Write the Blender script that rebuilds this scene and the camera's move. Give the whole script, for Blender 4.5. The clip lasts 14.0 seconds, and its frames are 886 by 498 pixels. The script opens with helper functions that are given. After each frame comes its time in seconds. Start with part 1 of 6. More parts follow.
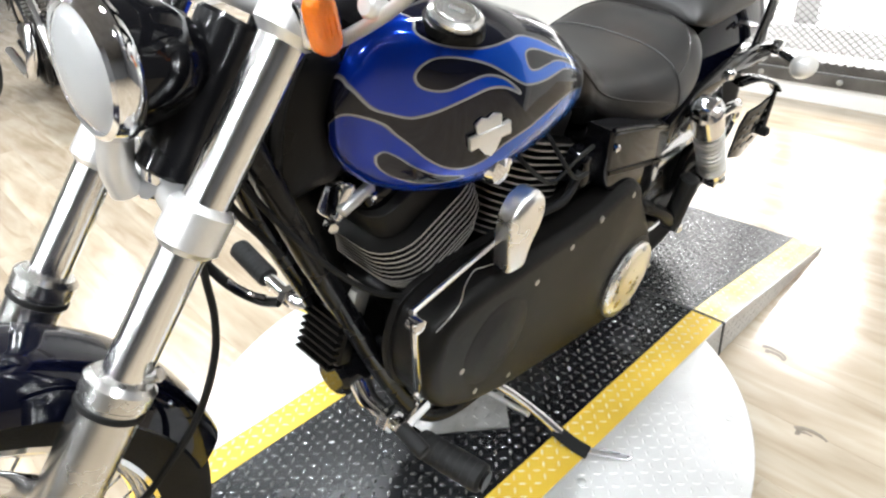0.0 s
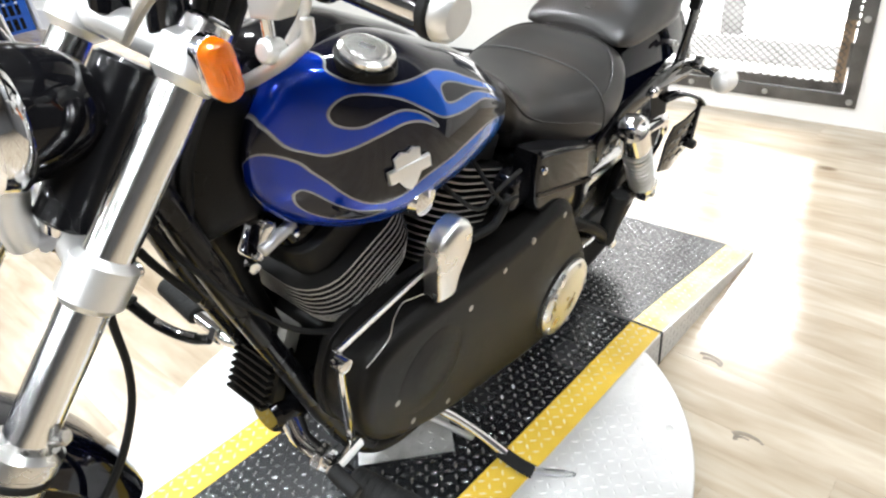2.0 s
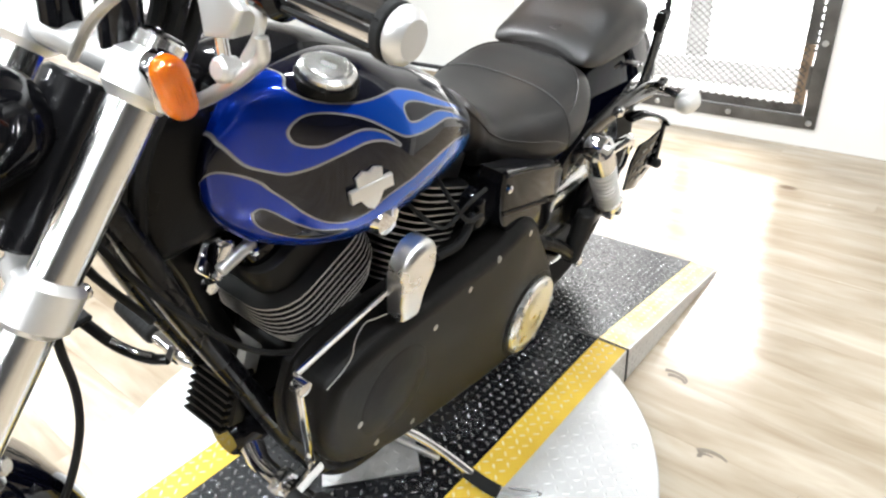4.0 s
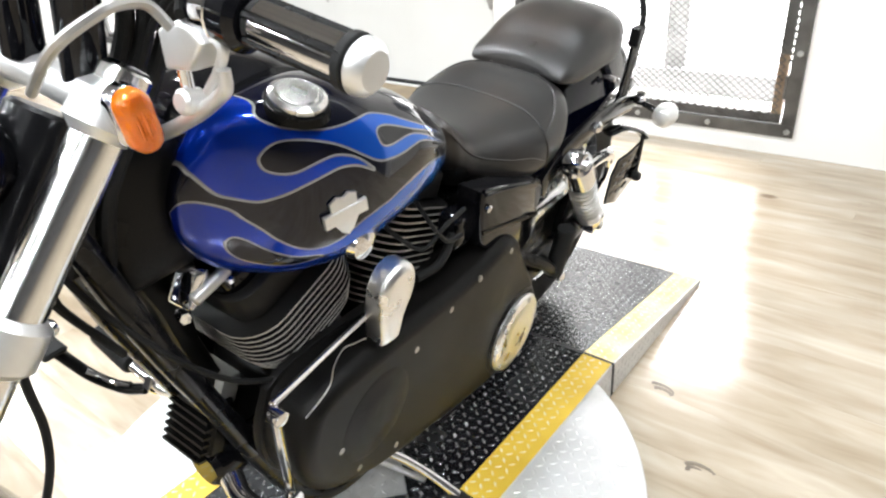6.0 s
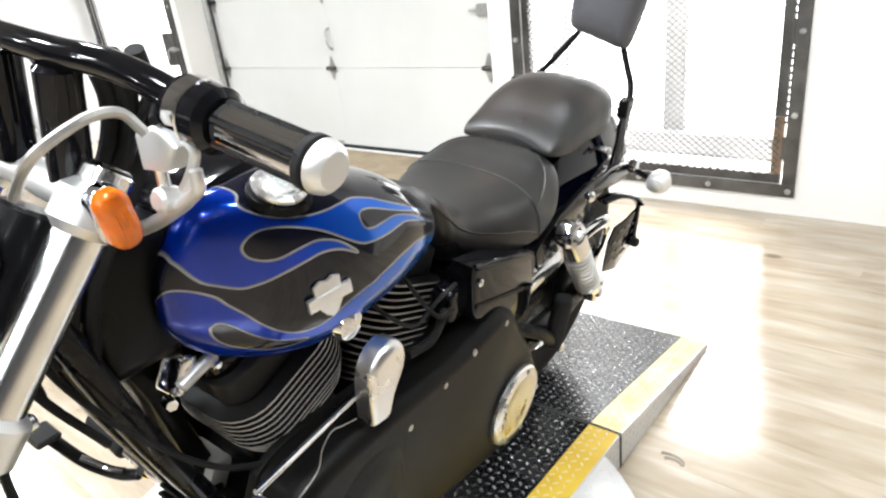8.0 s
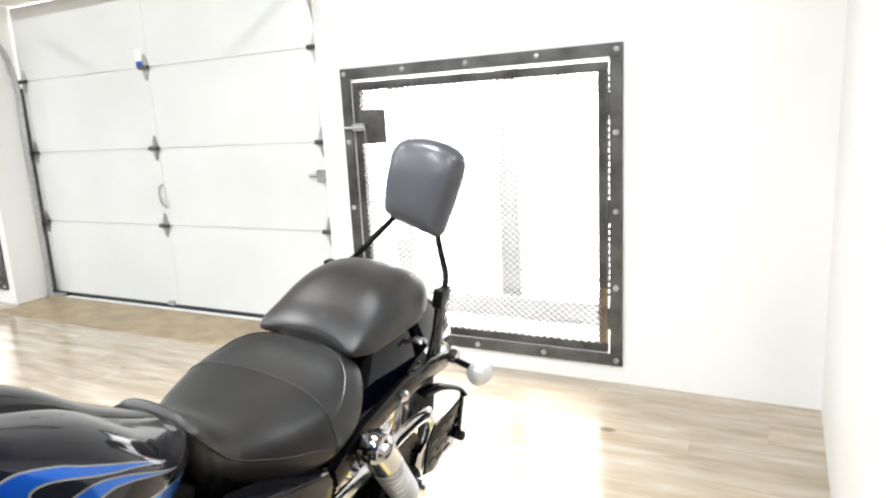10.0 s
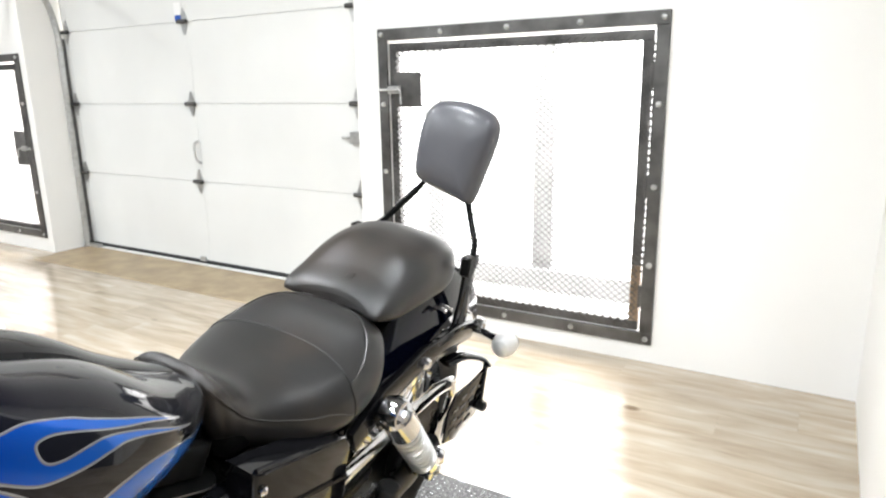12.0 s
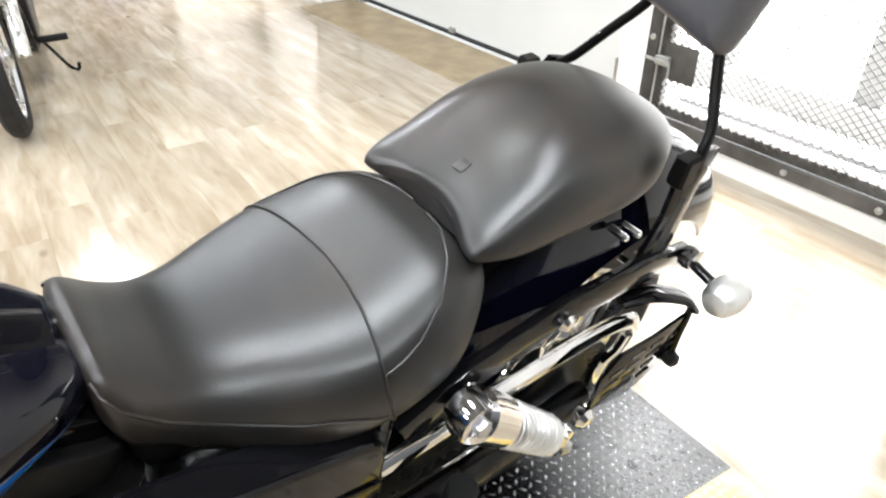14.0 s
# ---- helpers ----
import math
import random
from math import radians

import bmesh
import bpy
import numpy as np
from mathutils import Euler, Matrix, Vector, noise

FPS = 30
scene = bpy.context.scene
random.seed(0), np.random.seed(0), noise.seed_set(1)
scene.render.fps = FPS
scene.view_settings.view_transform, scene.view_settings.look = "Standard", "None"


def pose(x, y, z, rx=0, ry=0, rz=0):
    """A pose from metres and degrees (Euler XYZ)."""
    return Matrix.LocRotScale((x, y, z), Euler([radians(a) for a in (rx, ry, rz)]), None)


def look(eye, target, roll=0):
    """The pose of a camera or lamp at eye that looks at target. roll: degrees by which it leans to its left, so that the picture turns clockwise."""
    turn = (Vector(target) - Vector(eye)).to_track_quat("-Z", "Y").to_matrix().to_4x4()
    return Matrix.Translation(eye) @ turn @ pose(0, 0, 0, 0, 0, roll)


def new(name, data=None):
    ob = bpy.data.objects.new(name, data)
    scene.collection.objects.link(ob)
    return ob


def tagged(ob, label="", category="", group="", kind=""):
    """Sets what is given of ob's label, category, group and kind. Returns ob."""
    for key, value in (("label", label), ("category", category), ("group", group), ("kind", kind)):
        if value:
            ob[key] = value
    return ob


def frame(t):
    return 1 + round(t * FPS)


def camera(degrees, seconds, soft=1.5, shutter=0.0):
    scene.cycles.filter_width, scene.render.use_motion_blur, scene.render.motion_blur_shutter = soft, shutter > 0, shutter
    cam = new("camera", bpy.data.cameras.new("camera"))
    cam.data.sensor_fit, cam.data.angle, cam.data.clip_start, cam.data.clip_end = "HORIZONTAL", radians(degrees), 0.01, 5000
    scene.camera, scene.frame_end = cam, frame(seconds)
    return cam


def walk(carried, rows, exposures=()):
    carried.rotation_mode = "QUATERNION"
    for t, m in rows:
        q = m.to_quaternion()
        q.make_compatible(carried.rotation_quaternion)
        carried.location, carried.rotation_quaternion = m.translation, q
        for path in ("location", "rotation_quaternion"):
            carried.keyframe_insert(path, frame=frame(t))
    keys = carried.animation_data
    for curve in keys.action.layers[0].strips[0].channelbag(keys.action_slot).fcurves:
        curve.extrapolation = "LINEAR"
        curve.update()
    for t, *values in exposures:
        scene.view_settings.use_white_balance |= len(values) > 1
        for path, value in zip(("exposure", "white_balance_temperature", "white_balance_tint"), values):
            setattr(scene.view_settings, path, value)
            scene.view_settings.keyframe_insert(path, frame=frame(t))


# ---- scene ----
cam = camera(68.0, 14.0, 2.3)
PATH = [
    (0, (0.45, 0.838, 1.145), (-0.856, 1.94, 0.105), -6.0),
    (0.5, (0.449, 0.856, 1.162), (-0.861, 2.002, 0.176), -7.0),
    (1, (0.447, 0.855, 1.161), (-0.84, 1.986, 0.129), -6.8),
    (1.5, (0.452, 0.864, 1.165), (-0.808, 2.039, 0.149), -6.2),
    (2, (0.463, 0.878, 1.162), (-0.754, 2.091, 0.138), -6.0),
    (2.5, (0.463, 0.883, 1.162), (-0.745, 2.101, 0.135), -6.3),
    (3, (0.454, 0.883, 1.16), (-0.754, 2.11, 0.143), -5.8),
    (3.5, (0.46, 0.894, 1.163), (-0.705, 2.177, 0.166), -4.4),
    (3.7, (0.463, 0.892, 1.163), (-0.701, 2.178, 0.167), -4.3),
    (5.8, (0.468, 0.908, 1.171), (-0.686, 2.23, 0.211), -4.5),
    (6, (0.469, 0.91, 1.17), (-0.678, 2.237, 0.209), -5.0),
    (6.5, (0.474, 0.928, 1.176), (-0.602, 2.324, 0.231), -4.5),
    (7, (0.468, 0.922, 1.183), (-0.651, 2.31, 0.276), -5.5),
    (7.2, (0.468, 0.915, 1.184), (-0.665, 2.297, 0.288), -5.9),
    (9.3, (0.558, 1.039, 1.203), (-0.75, 2.461, 0.689), -5.9),
    (9.5, (0.552, 1.065, 1.218), (-0.661, 2.575, 0.718), -5.2),
    (10, (0.505, 1.132, 1.23), (-0.408, 2.869, 0.842), -3.0),
    (10.5, (0.4876, 1.1384, 1.2226), (-0.4464, 2.8544, 0.7916), -1.8),
    (11, (0.4793, 1.1287, 1.2223), (-0.5347, 2.8097, 0.8443), 0.9),
    (11.5, (0.4773, 1.1357, 1.2183), (-0.5727, 2.7927, 0.8313), -0.0),
    (12, (0.4903, 1.1647, 1.2183), (-0.4967, 2.8377, 0.7403), -0.9),
    (12.5, (0.5107, 1.3063, 1.2167), (-0.5113, 2.9583, 0.7377), -1.2),
    (13, (0.517, 1.485, 1.239), (-0.822, 2.871, 0.703), -2.0),
    (13.5, (0.445, 1.601, 1.22), (-0.959, 2.829, 0.499), -2.3),
    (14, (0.273, 1.717, 1.203), (-1.111, 2.659, 0.108), 0.0),
]
walk(cam, [(t, look(eye, target, roll)) for t, eye, target, roll in PATH], [(0, 0.06), (7.2, 0.04), (9.3, 0.0), (13.0, 0.0), (14, 0.0)])

# ---------------------------------------------------------------- light
world = bpy.data.worlds.new("world")
scene.world = world
world.use_nodes = True
wn = world.node_tree.nodes
sky = wn.new("ShaderNodeTexSky")
sky.sky_type, sky.sun_disc, sky.sun_elevation, sky.sun_rotation = "NISHITA", False, radians(40), radians(0)
world.node_tree.links.new(sky.outputs[0], wn["Background"].inputs[0])
wn["Background"].inputs[1].default_value = 0.12


def area_lamp(name, m, w, h, watts, colour=(1, 1, 1), shape="RECTANGLE"):
    lamp = bpy.data.lights.new(name, "AREA")
    lamp.shape, lamp.size, lamp.energy, lamp.color = shape, w, watts, colour
    if shape == "RECTANGLE":
        lamp.size_y = h
    ob = new(name, lamp)
    ob.matrix_world = m
    return ob


GATE_X0, GATE_X1, GATE_Z0, GATE_Z1 = -1.54, -0.11, 0.085, 1.505     # gate to the yard, outer edge of its frame
GATE2_X0, GATE2_X1, GATE2_Y = -6.215, -4.77, 3.95
CEIL = 3.3
# daylight that comes in through the two gates
area_lamp("gate_daylight", pose(-0.9, 5.5, 2.75, -55, 0, 0), 2.8, 1.5, 900, (0.97, 0.985, 1.0))
area_lamp("gate_daylight", pose(-6.2, 5.5, 2.75, -55, 0, 0), 2.8, 1.5, 900, (0.97, 0.985, 1.0))
# round high-bay lamps under the ceiling
LAMPS = [(x, y) for x in (-6.4, -4.3, -2.2, -0.4, 1.4) for y in (-1.6, 0.2, 2.0)] + [(x, y) for x in (-3.6, -0.6, 1.9) for y in (-3.4, -5.2, -7.0)]
for x, y in LAMPS:
    area_lamp("high_bay_light", pose(x, y, CEIL - 0.24, 0, 0, 0), 0.26, 0.26, 47, (0.91, 0.96, 1.0), "DISK")

# ---------------------------------------------------------------- materials


def material(name, colour, rough=0.5, metal=0.0, coat=0.0, spec=0.5):
    m = bpy.data.materials.new(name)
    m.use_nodes = True
    b = m.node_tree.nodes["Principled BSDF"]
    b.inputs["Base Color"].default_value = (*colour, 1)
    b.inputs["Roughness"].default_value = rough
    b.inputs["Metallic"].default_value = metal
    b.inputs["Coat Weight"].default_value = coat
    b.inputs["Coat Roughness"].default_value = 0.03
    b.inputs["Specular IOR Level"].default_value = spec
    return m, m.node_tree.nodes, m.node_tree.links, b


def ramp_node(nodes, stops):
    r = nodes.new("ShaderNodeValToRGB")
    while len(r.color_ramp.elements) < len(stops):
        r.color_ramp.elements.new(0.5)
    for e, (p, c) in zip(r.color_ramp.elements, stops):
        e.position, e.color = p, (*c, 1)
    return r


def mixed(n, l, fac, a, b_, how="MIX"):
    """A colour mix; fac, a and b_ are sockets or values."""
    q = n.new("ShaderNodeMix")
    q.data_type, q.blend_type = "RGBA", how
    for k, v in ((0, fac), (6, a), (7, b_)):
        if isinstance(v, bpy.types.NodeSocket):
            l.new(v, q.inputs[k])
        else:
            q.inputs[k].default_value = v
    return q.outputs[2]


def worn(name, colour, dark, rough=0.5, metal=0.0, scale=8.0, bump=0.1, grain=120.0, coat=0.0, rough_span=0.12, spec=0.5):
    """A surface with blotches at one scale and fine grain at another."""
    m, n, l, b = material(name, colour, rough, metal, coat, spec)
    co = n.new("ShaderNodeTexCoord")
    big, fine = n.new("ShaderNodeTexNoise"), n.new("ShaderNodeTexNoise")
    big.inputs["Scale"].default_value, big.inputs["Detail"].default_value = scale, 6
    fine.inputs["Scale"].default_value, fine.inputs["Detail"].default_value = grain, 3
    l.new(co.outputs["Object"], big.inputs["Vector"]), l.new(co.outputs["Object"], fine.inputs["Vector"])
    r = ramp_node(n, [(0.3, dark), (0.65, colour)])
    l.new(big.outputs[0], r.inputs[0]), l.new(r.outputs[0], b.inputs["Base Color"])
    mr = n.new("ShaderNodeMapRange")
    mr.inputs[3].default_value, mr.inputs[4].default_value = max(0.02, rough - rough_span), rough + rough_span
    l.new(big.outputs[0], mr.inputs[0]), l.new(mr.outputs[0], b.inputs["Roughness"])
    bp = n.new("ShaderNodeBump")
    bp.inputs["Strength"].default_value, bp.inputs["Distance"].default_value = bump, 0.002
    l.new(fine.outputs[0], bp.inputs["Height"]), l.new(bp.outputs[0], b.inputs["Normal"])
    return m


M = {}
M["chrome"] = worn("chrome", (0.86, 0.86, 0.87), (0.78, 0.78, 0.80), 0.07, 1.0, 14, 0.02, 200, rough_span=0.04)
M["bright_chrome"] = worn("hazy_chrome", (0.94, 0.93, 0.915), (0.88, 0.87, 0.855), 0.30, 1.0, 12, 0.02, 200)
M["steel"] = worn("brushed_steel", (0.62, 0.62, 0.63), (0.45, 0.45, 0.46), 0.3, 1.0, 20, 0.08, 300)
M["zinc"] = worn("zinc_plate", (0.62, 0.60, 0.56), (0.42, 0.41, 0.39), 0.38, 0.9, 30, 0.1, 250)
M["alu"] = worn("fork_aluminium", (0.72, 0.71, 0.69), (0.55, 0.54, 0.52), 0.26, 1.0, 12, 0.03, 200)
M["satin_alu"] = worn("satin_aluminium", (0.86, 0.855, 0.845), (0.74, 0.735, 0.72), 0.40, 0.85, 14, 0.04, 200)
M["fork_chrome"] = worn("fork_tube_chrome", (0.88, 0.875, 0.865), (0.80, 0.795, 0.785), 0.17, 1.0, 10, 0.02, 200, rough_span=0.05)
M["gloss_black"] = worn("gloss_black_paint", (0.005, 0.005, 0.006), (0.003, 0.003, 0.004), 0.12, 0.0, 10, 0.02, 200, coat=0.5, rough_span=0.06, spec=0.05)
M["satin_black"] = worn("satin_black", (0.005, 0.0047, 0.0045), (0.003, 0.003, 0.003), 0.30, 0.0, 14, 0.15, 260, spec=0.14)
M["primary_black"] = worn("wrinkle_black", (0.007, 0.0064, 0.006), (0.004, 0.0037, 0.0034), 0.38, 0.0, 7, 0.35, 420, spec=0.15)
M["frame_black"] = worn("frame_black", (0.007, 0.007, 0.008), (0.004, 0.004, 0.005), 0.28, 0.0, 16, 0.05, 200, coat=0.3, spec=0.1)
M["rubber"] = worn("rubber", (0.012, 0.012, 0.012), (0.008, 0.008, 0.008), 0.62, 0.0, 20, 0.3, 300, spec=0.2)
M["tyre"] = worn("tyre_rubber", (0.020, 0.020, 0.021), (0.011, 0.011, 0.011), 0.68, 0.0, 18, 0.3, 260, spec=0.25)
M["blue_black"] = worn("midnight_blue_paint", (0.002, 0.0026, 0.009), (0.0015, 0.002, 0.006), 0.12, 0.0, 8, 0.01, 300, coat=0.7, rough_span=0.05, spec=0.05)
M["fin"] = worn("black_fin", (0.012, 0.011, 0.010), (0.006, 0.006, 0.006), 0.45, 0.0, 20, 0.12, 300, spec=0.25)
# fin edge grey darkened for the rear cylinder's shade; also the regulator cover
M["fin_dim"] = worn("dull_fin_edge", (0.42, 0.41, 0.38), (0.24, 0.23, 0.215), 0.42, 0.4, 30, 0.1, 300)
M["finedge"] = worn("machined_fin_edge", (0.66, 0.64, 0.61), (0.48, 0.46, 0.43), 0.45, 0.3, 30, 0.1, 300)
M["yellow"] = worn("yellow_paint", (0.80, 0.55, 0.07), (0.66, 0.42, 0.045), 0.44, 0.0, 9, 0.12, 180, spec=0.25)
M["yellow_worn"] = worn("worn_yellow_paint", (0.80, 0.74, 0.52), (0.74, 0.56, 0.20), 0.40, 0.15, 40, 0.12, 180, spec=0.5)
# rear slope's worn yellow, made paler to paint in the glare on it
M["yellow_worn_glare"] = worn("worn_yellow_with_glare", (0.80, 0.65, 0.27), (0.76, 0.51, 0.09), 0.38, 0.05, 14, 0.12, 180, spec=0.5)
M["ramp_black"] = worn("black_ramp_paint", (0.011, 0.0115, 0.013), (0.006, 0.0065, 0.007), 0.26, 0.0, 10, 0.1, 200, rough_span=0.08, spec=0.3)
M["plate"] = worn("aluminium_tread_plate", (0.68, 0.675, 0.665), (0.57, 0.565, 0.555), 0.38, 0.45, 9, 0.08, 160, rough_span=0.1)
M["white_wall"] = worn("white_wall_paint", (0.82, 0.805, 0.78), (0.79, 0.775, 0.745), 0.6, 0.0, 1.4, 0.08, 90)
M["grey_wall"] = worn("grey_wall_paint", (0.12, 0.12, 0.123), (0.10, 0.10, 0.103), 0.6, 0.0, 1.4, 0.08, 90)
M["door_white"] = worn("white_door_steel", (0.72, 0.72, 0.70), (0.67, 0.67, 0.65), 0.38, 0.0, 1.8, 0.12, 140)
M["ceiling"] = worn("grey_ceiling", (0.18, 0.18, 0.183), (0.13, 0.13, 0.133), 0.8, 0.0, 2.0, 0.1, 60)
M["raw_steel"] = worn("raw_gate_steel", (0.15, 0.145, 0.14), (0.06, 0.058, 0.055), 0.45, 0.7, 7, 0.15, 150)
M["rusty"] = worn("heat_stained_steel", (0.36, 0.27, 0.19), (0.20, 0.15, 0.11), 0.45, 0.7, 14, 0.15, 150)
M["galv"] = worn("galvanised", (0.58, 0.58, 0.57), (0.42, 0.42, 0.41), 0.42, 0.85, 30, 0.1, 200)
M["seal"] = worn("black_rubber_seal", (0.015, 0.015, 0.015), (0.01, 0.01, 0.01), 0.6, 0.0, 10, 0.1, 100)
M["amber"], _n, _l, _b = material("amber_lens", (1.0, 0.22, 0.005), 0.12, 0, 0.5)
_co, _cell, _facet = _n.new("ShaderNodeTexCoord"), _n.new("ShaderNodeTexVoronoi"), _n.new("ShaderNodeBump")
_cell.inputs["Scale"].default_value, _facet.inputs["Strength"].default_value, _facet.inputs["Distance"].default_value = 150, 0.4, 0.003
_l.new(_co.outputs["Object"], _cell.inputs["Vector"]), _l.new(_cell.outputs[0], _facet.inputs["Height"]), _l.new(_facet.outputs[0], _b.inputs["Normal"])
_b.inputs["Transmission Weight"].default_value = 0.25
_b.inputs["Subsurface Weight"].default_value = 0.4
_b.inputs["Subsurface Radius"].default_value = (0.02, 0.01, 0.004)
M["headlens"], _n, _l, _b = material("fluted_headlight_glass", (0.95, 0.96, 0.96), 0.12)
_b.inputs["Transmission Weight"].default_value = 0.6
M["pale_lens"], _n, _l, _b = material("pale_lens", (0.86, 0.84, 0.82), 0.15, 0, 0.5)
_b.inputs["Transmission Weight"].default_value = 0.3
M["smoke"], _n, _l, _b = material("smoked_lens", (0.025, 0.02, 0.022), 0.08, 0, 0.8)
M["red"], _n, _l, _b = material("red_lens", (0.6, 0.02, 0.03), 0.12, 0, 0.6)
# self-glowing surface that stands in for the overcast yard's brightness
M["white_glow"], _n, _l, _b = material("daylight_glow_sheet", (0.2, 0.2, 0.2), 0.9)
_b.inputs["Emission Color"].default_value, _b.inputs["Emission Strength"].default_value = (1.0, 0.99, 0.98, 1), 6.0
M["blue_plastic"] = worn("blue_plastic", (0.01, 0.09, 0.42), (0.008, 0.07, 0.33), 0.4, 0, 10, 0.05, 100)
M["yellow_box"] = worn("yellow_card", (0.75, 0.50, 0.03), (0.62, 0.40, 0.03), 0.5, 0, 10, 0.05, 100)
M["red_paint"] = worn("red_plastic", (0.45, 0.012, 0.015), (0.34, 0.01, 0.012), 0.25, 0, 10, 0.03, 100, coat=0.5)
M["pale_mullion"] = worn("pale_grey_paint", (0.27, 0.27, 0.27), (0.23, 0.23, 0.23), 0.5, 0, 5, 0.03, 100)
M["white_paint"] = worn("white_melamine", (0.82, 0.81, 0.80), (0.78, 0.77, 0.76), 0.35, 0, 5, 0.03, 100)


def leather():
    m, n, l, b = material("black_leather", (0.02, 0.019, 0.018), 0.38, spec=0.6)
    co = n.new("ShaderNodeTexCoord")
    vor, big = n.new("ShaderNodeTexVoronoi"), n.new("ShaderNodeTexNoise")
    vor.inputs["Scale"].default_value, big.inputs["Scale"].default_value, big.inputs["Detail"].default_value = 420, 7, 5
    l.new(co.outputs["Object"], vor.inputs["Vector"]), l.new(co.outputs["Object"], big.inputs["Vector"])
    r = ramp_node(n, [(0.3, (0.0085, 0.0080, 0.0076)), (0.7, (0.018, 0.0168, 0.0160))])
    # large soft patches that are browner and a little smoother
    tint_noise = n.new("ShaderNodeTexNoise")
    tint_noise.inputs["Scale"].default_value, tint_noise.inputs["Detail"].default_value = 5.5, 3
    l.new(co.outputs["Object"], tint_noise.inputs["Vector"])
    tint_mask = ramp_node(n, [(0.46, (0, 0, 0)), (0.88, (1, 1, 1))])
    l.new(tint_noise.outputs[0], tint_mask.inputs[0])
    l.new(big.outputs[0], r.inputs[0])
    l.new(mixed(n, l, tint_mask.outputs[0], r.outputs[0], (0.046, 0.034, 0.026, 1)), b.inputs["Base Color"])
    mr = n.new("ShaderNodeMapRange")
    mr.inputs[3].default_value, mr.inputs[4].default_value = 0.34, 0.44
    l.new(big.outputs[0], mr.inputs[0])
    polish = n.new("ShaderNodeMath")
    polish.operation, polish.inputs[1].default_value = "MULTIPLY_ADD", -0.10
    l.new(tint_mask.outputs[0], polish.inputs[0]), l.new(mr.outputs[0], polish.inputs[2]), l.new(polish.outputs[0], b.inputs["Roughness"])
    bp = n.new("ShaderNodeBump")
    bp.inputs["Strength"].default_value, bp.inputs["Distance"].default_value = 0.10, 0.0008
    l.new(vor.outputs[0], bp.inputs["Height"]), l.new(bp.outputs[0], b.inputs["Normal"])
    return m


M["leather"] = leather()
M["vinyl"] = worn("smooth_vinyl", (0.085, 0.084, 0.092), (0.062, 0.061, 0.069), 0.31, 0.0, 9, 0.06, 300, spec=0.6, rough_span=0.1)


def plank_wood():
    """Bleached oak-look plank: colour differs from plank to plank, streaks run along x, with a few dark knots."""
    m, n, l, b = material("oak_plank", (0.42, 0.33, 0.22), 0.34, spec=0.8)
    co, info = n.new("ShaderNodeTexCoord"), n.new("ShaderNodeObjectInfo")
    shift = n.new("ShaderNodeVectorMath")
    shift.operation = "MULTIPLY_ADD"
    shift.inputs[1].default_value = (1, 1, 1)
    mul = n.new("ShaderNodeMath")
    mul.operation, mul.inputs[1].default_value = "MULTIPLY", 40.0
    l.new(info.outputs["Random"], mul.inputs[0])
    l.new(co.outputs["Object"], shift.inputs[0]), l.new(mul.outputs[0], shift.inputs[2])
    mp = n.new("ShaderNodeMapping")
    mp.inputs["Scale"].default_value = (1.6, 11, 1)
    l.new(shift.outputs[0], mp.inputs["Vector"])
    streak, blot = n.new("ShaderNodeTexNoise"), n.new("ShaderNodeTexNoise")
    streak.inputs["Scale"].default_value, streak.inputs["Detail"].default_value, streak.inputs["Distortion"].default_value = 1.6, 5, 0.9
    mp2 = n.new("ShaderNodeMapping")
    mp2.inputs["Scale"].default_value = (1.0, 3.5, 1)
    l.new(shift.outputs[0], mp2.inputs["Vector"])
    blot.inputs["Scale"].default_value, blot.inputs["Detail"].default_value = 2.2, 4
    l.new(mp.outputs[0], streak.inputs["Vector"]), l.new(mp2.outputs[0], blot.inputs["Vector"])
    r1 = ramp_node(n, [(0.25, (0.362, 0.292, 0.215)), (0.5, (0.472, 0.406, 0.325)), (0.75, (0.555, 0.500, 0.425))])
    l.new(streak.outputs[0], r1.inputs[0])
    r2 = ramp_node(n, [(0.32, (0.72, 0.665, 0.59)), (0.66, (1.0, 0.99, 0.97))])
    l.new(blot.outputs[0], r2.inputs[0])
    first = mixed(n, l, 0.9, r1.outputs[0], r2.outputs[0], "MULTIPLY")
    tone = ramp_node(n, [(0.0, (0.88, 0.865, 0.84)), (1.0, (1.05, 1.04, 1.02))])
    l.new(info.outputs["Random"], tone.inputs[0])
    second = mixed(n, l, 1.0, first, tone.outputs[0], "MULTIPLY")
    vor = n.new("ShaderNodeTexVoronoi")
    mp3 = n.new("ShaderNodeMapping")
    mp3.inputs["Scale"].default_value = (0.9, 1.7, 1)
    l.new(shift.outputs[0], mp3.inputs["Vector"]), l.new(mp3.outputs[0], vor.inputs["Vector"])
    vor.inputs["Scale"].default_value = 1.9
    knot = ramp_node(n, [(0.035, (0.35, 0.27, 0.20)), (0.075, (1, 1, 1))])
    l.new(vor.outputs["Distance"], knot.inputs[0])
    l.new(mixed(n, l, 0.85, second, knot.outputs[0], "MULTIPLY"), b.inputs["Base Color"])
    mr = n.new("ShaderNodeMapRange")
    mr.inputs[3].default_value, mr.inputs[4].default_value = 0.13, 0.22
    l.new(streak.outputs[0], mr.inputs[0]), l.new(mr.outputs[0], b.inputs["Roughness"])
    bp = n.new("ShaderNodeBump")
    bp.inputs["Strength"].default_value, bp.inputs["Distance"].default_value = 0.06, 0.002
    l.new(streak.outputs[0], bp.inputs["Height"]), l.new(bp.outputs[0], b.inputs["Normal"])
    return m


M["plank"] = plank_wood()


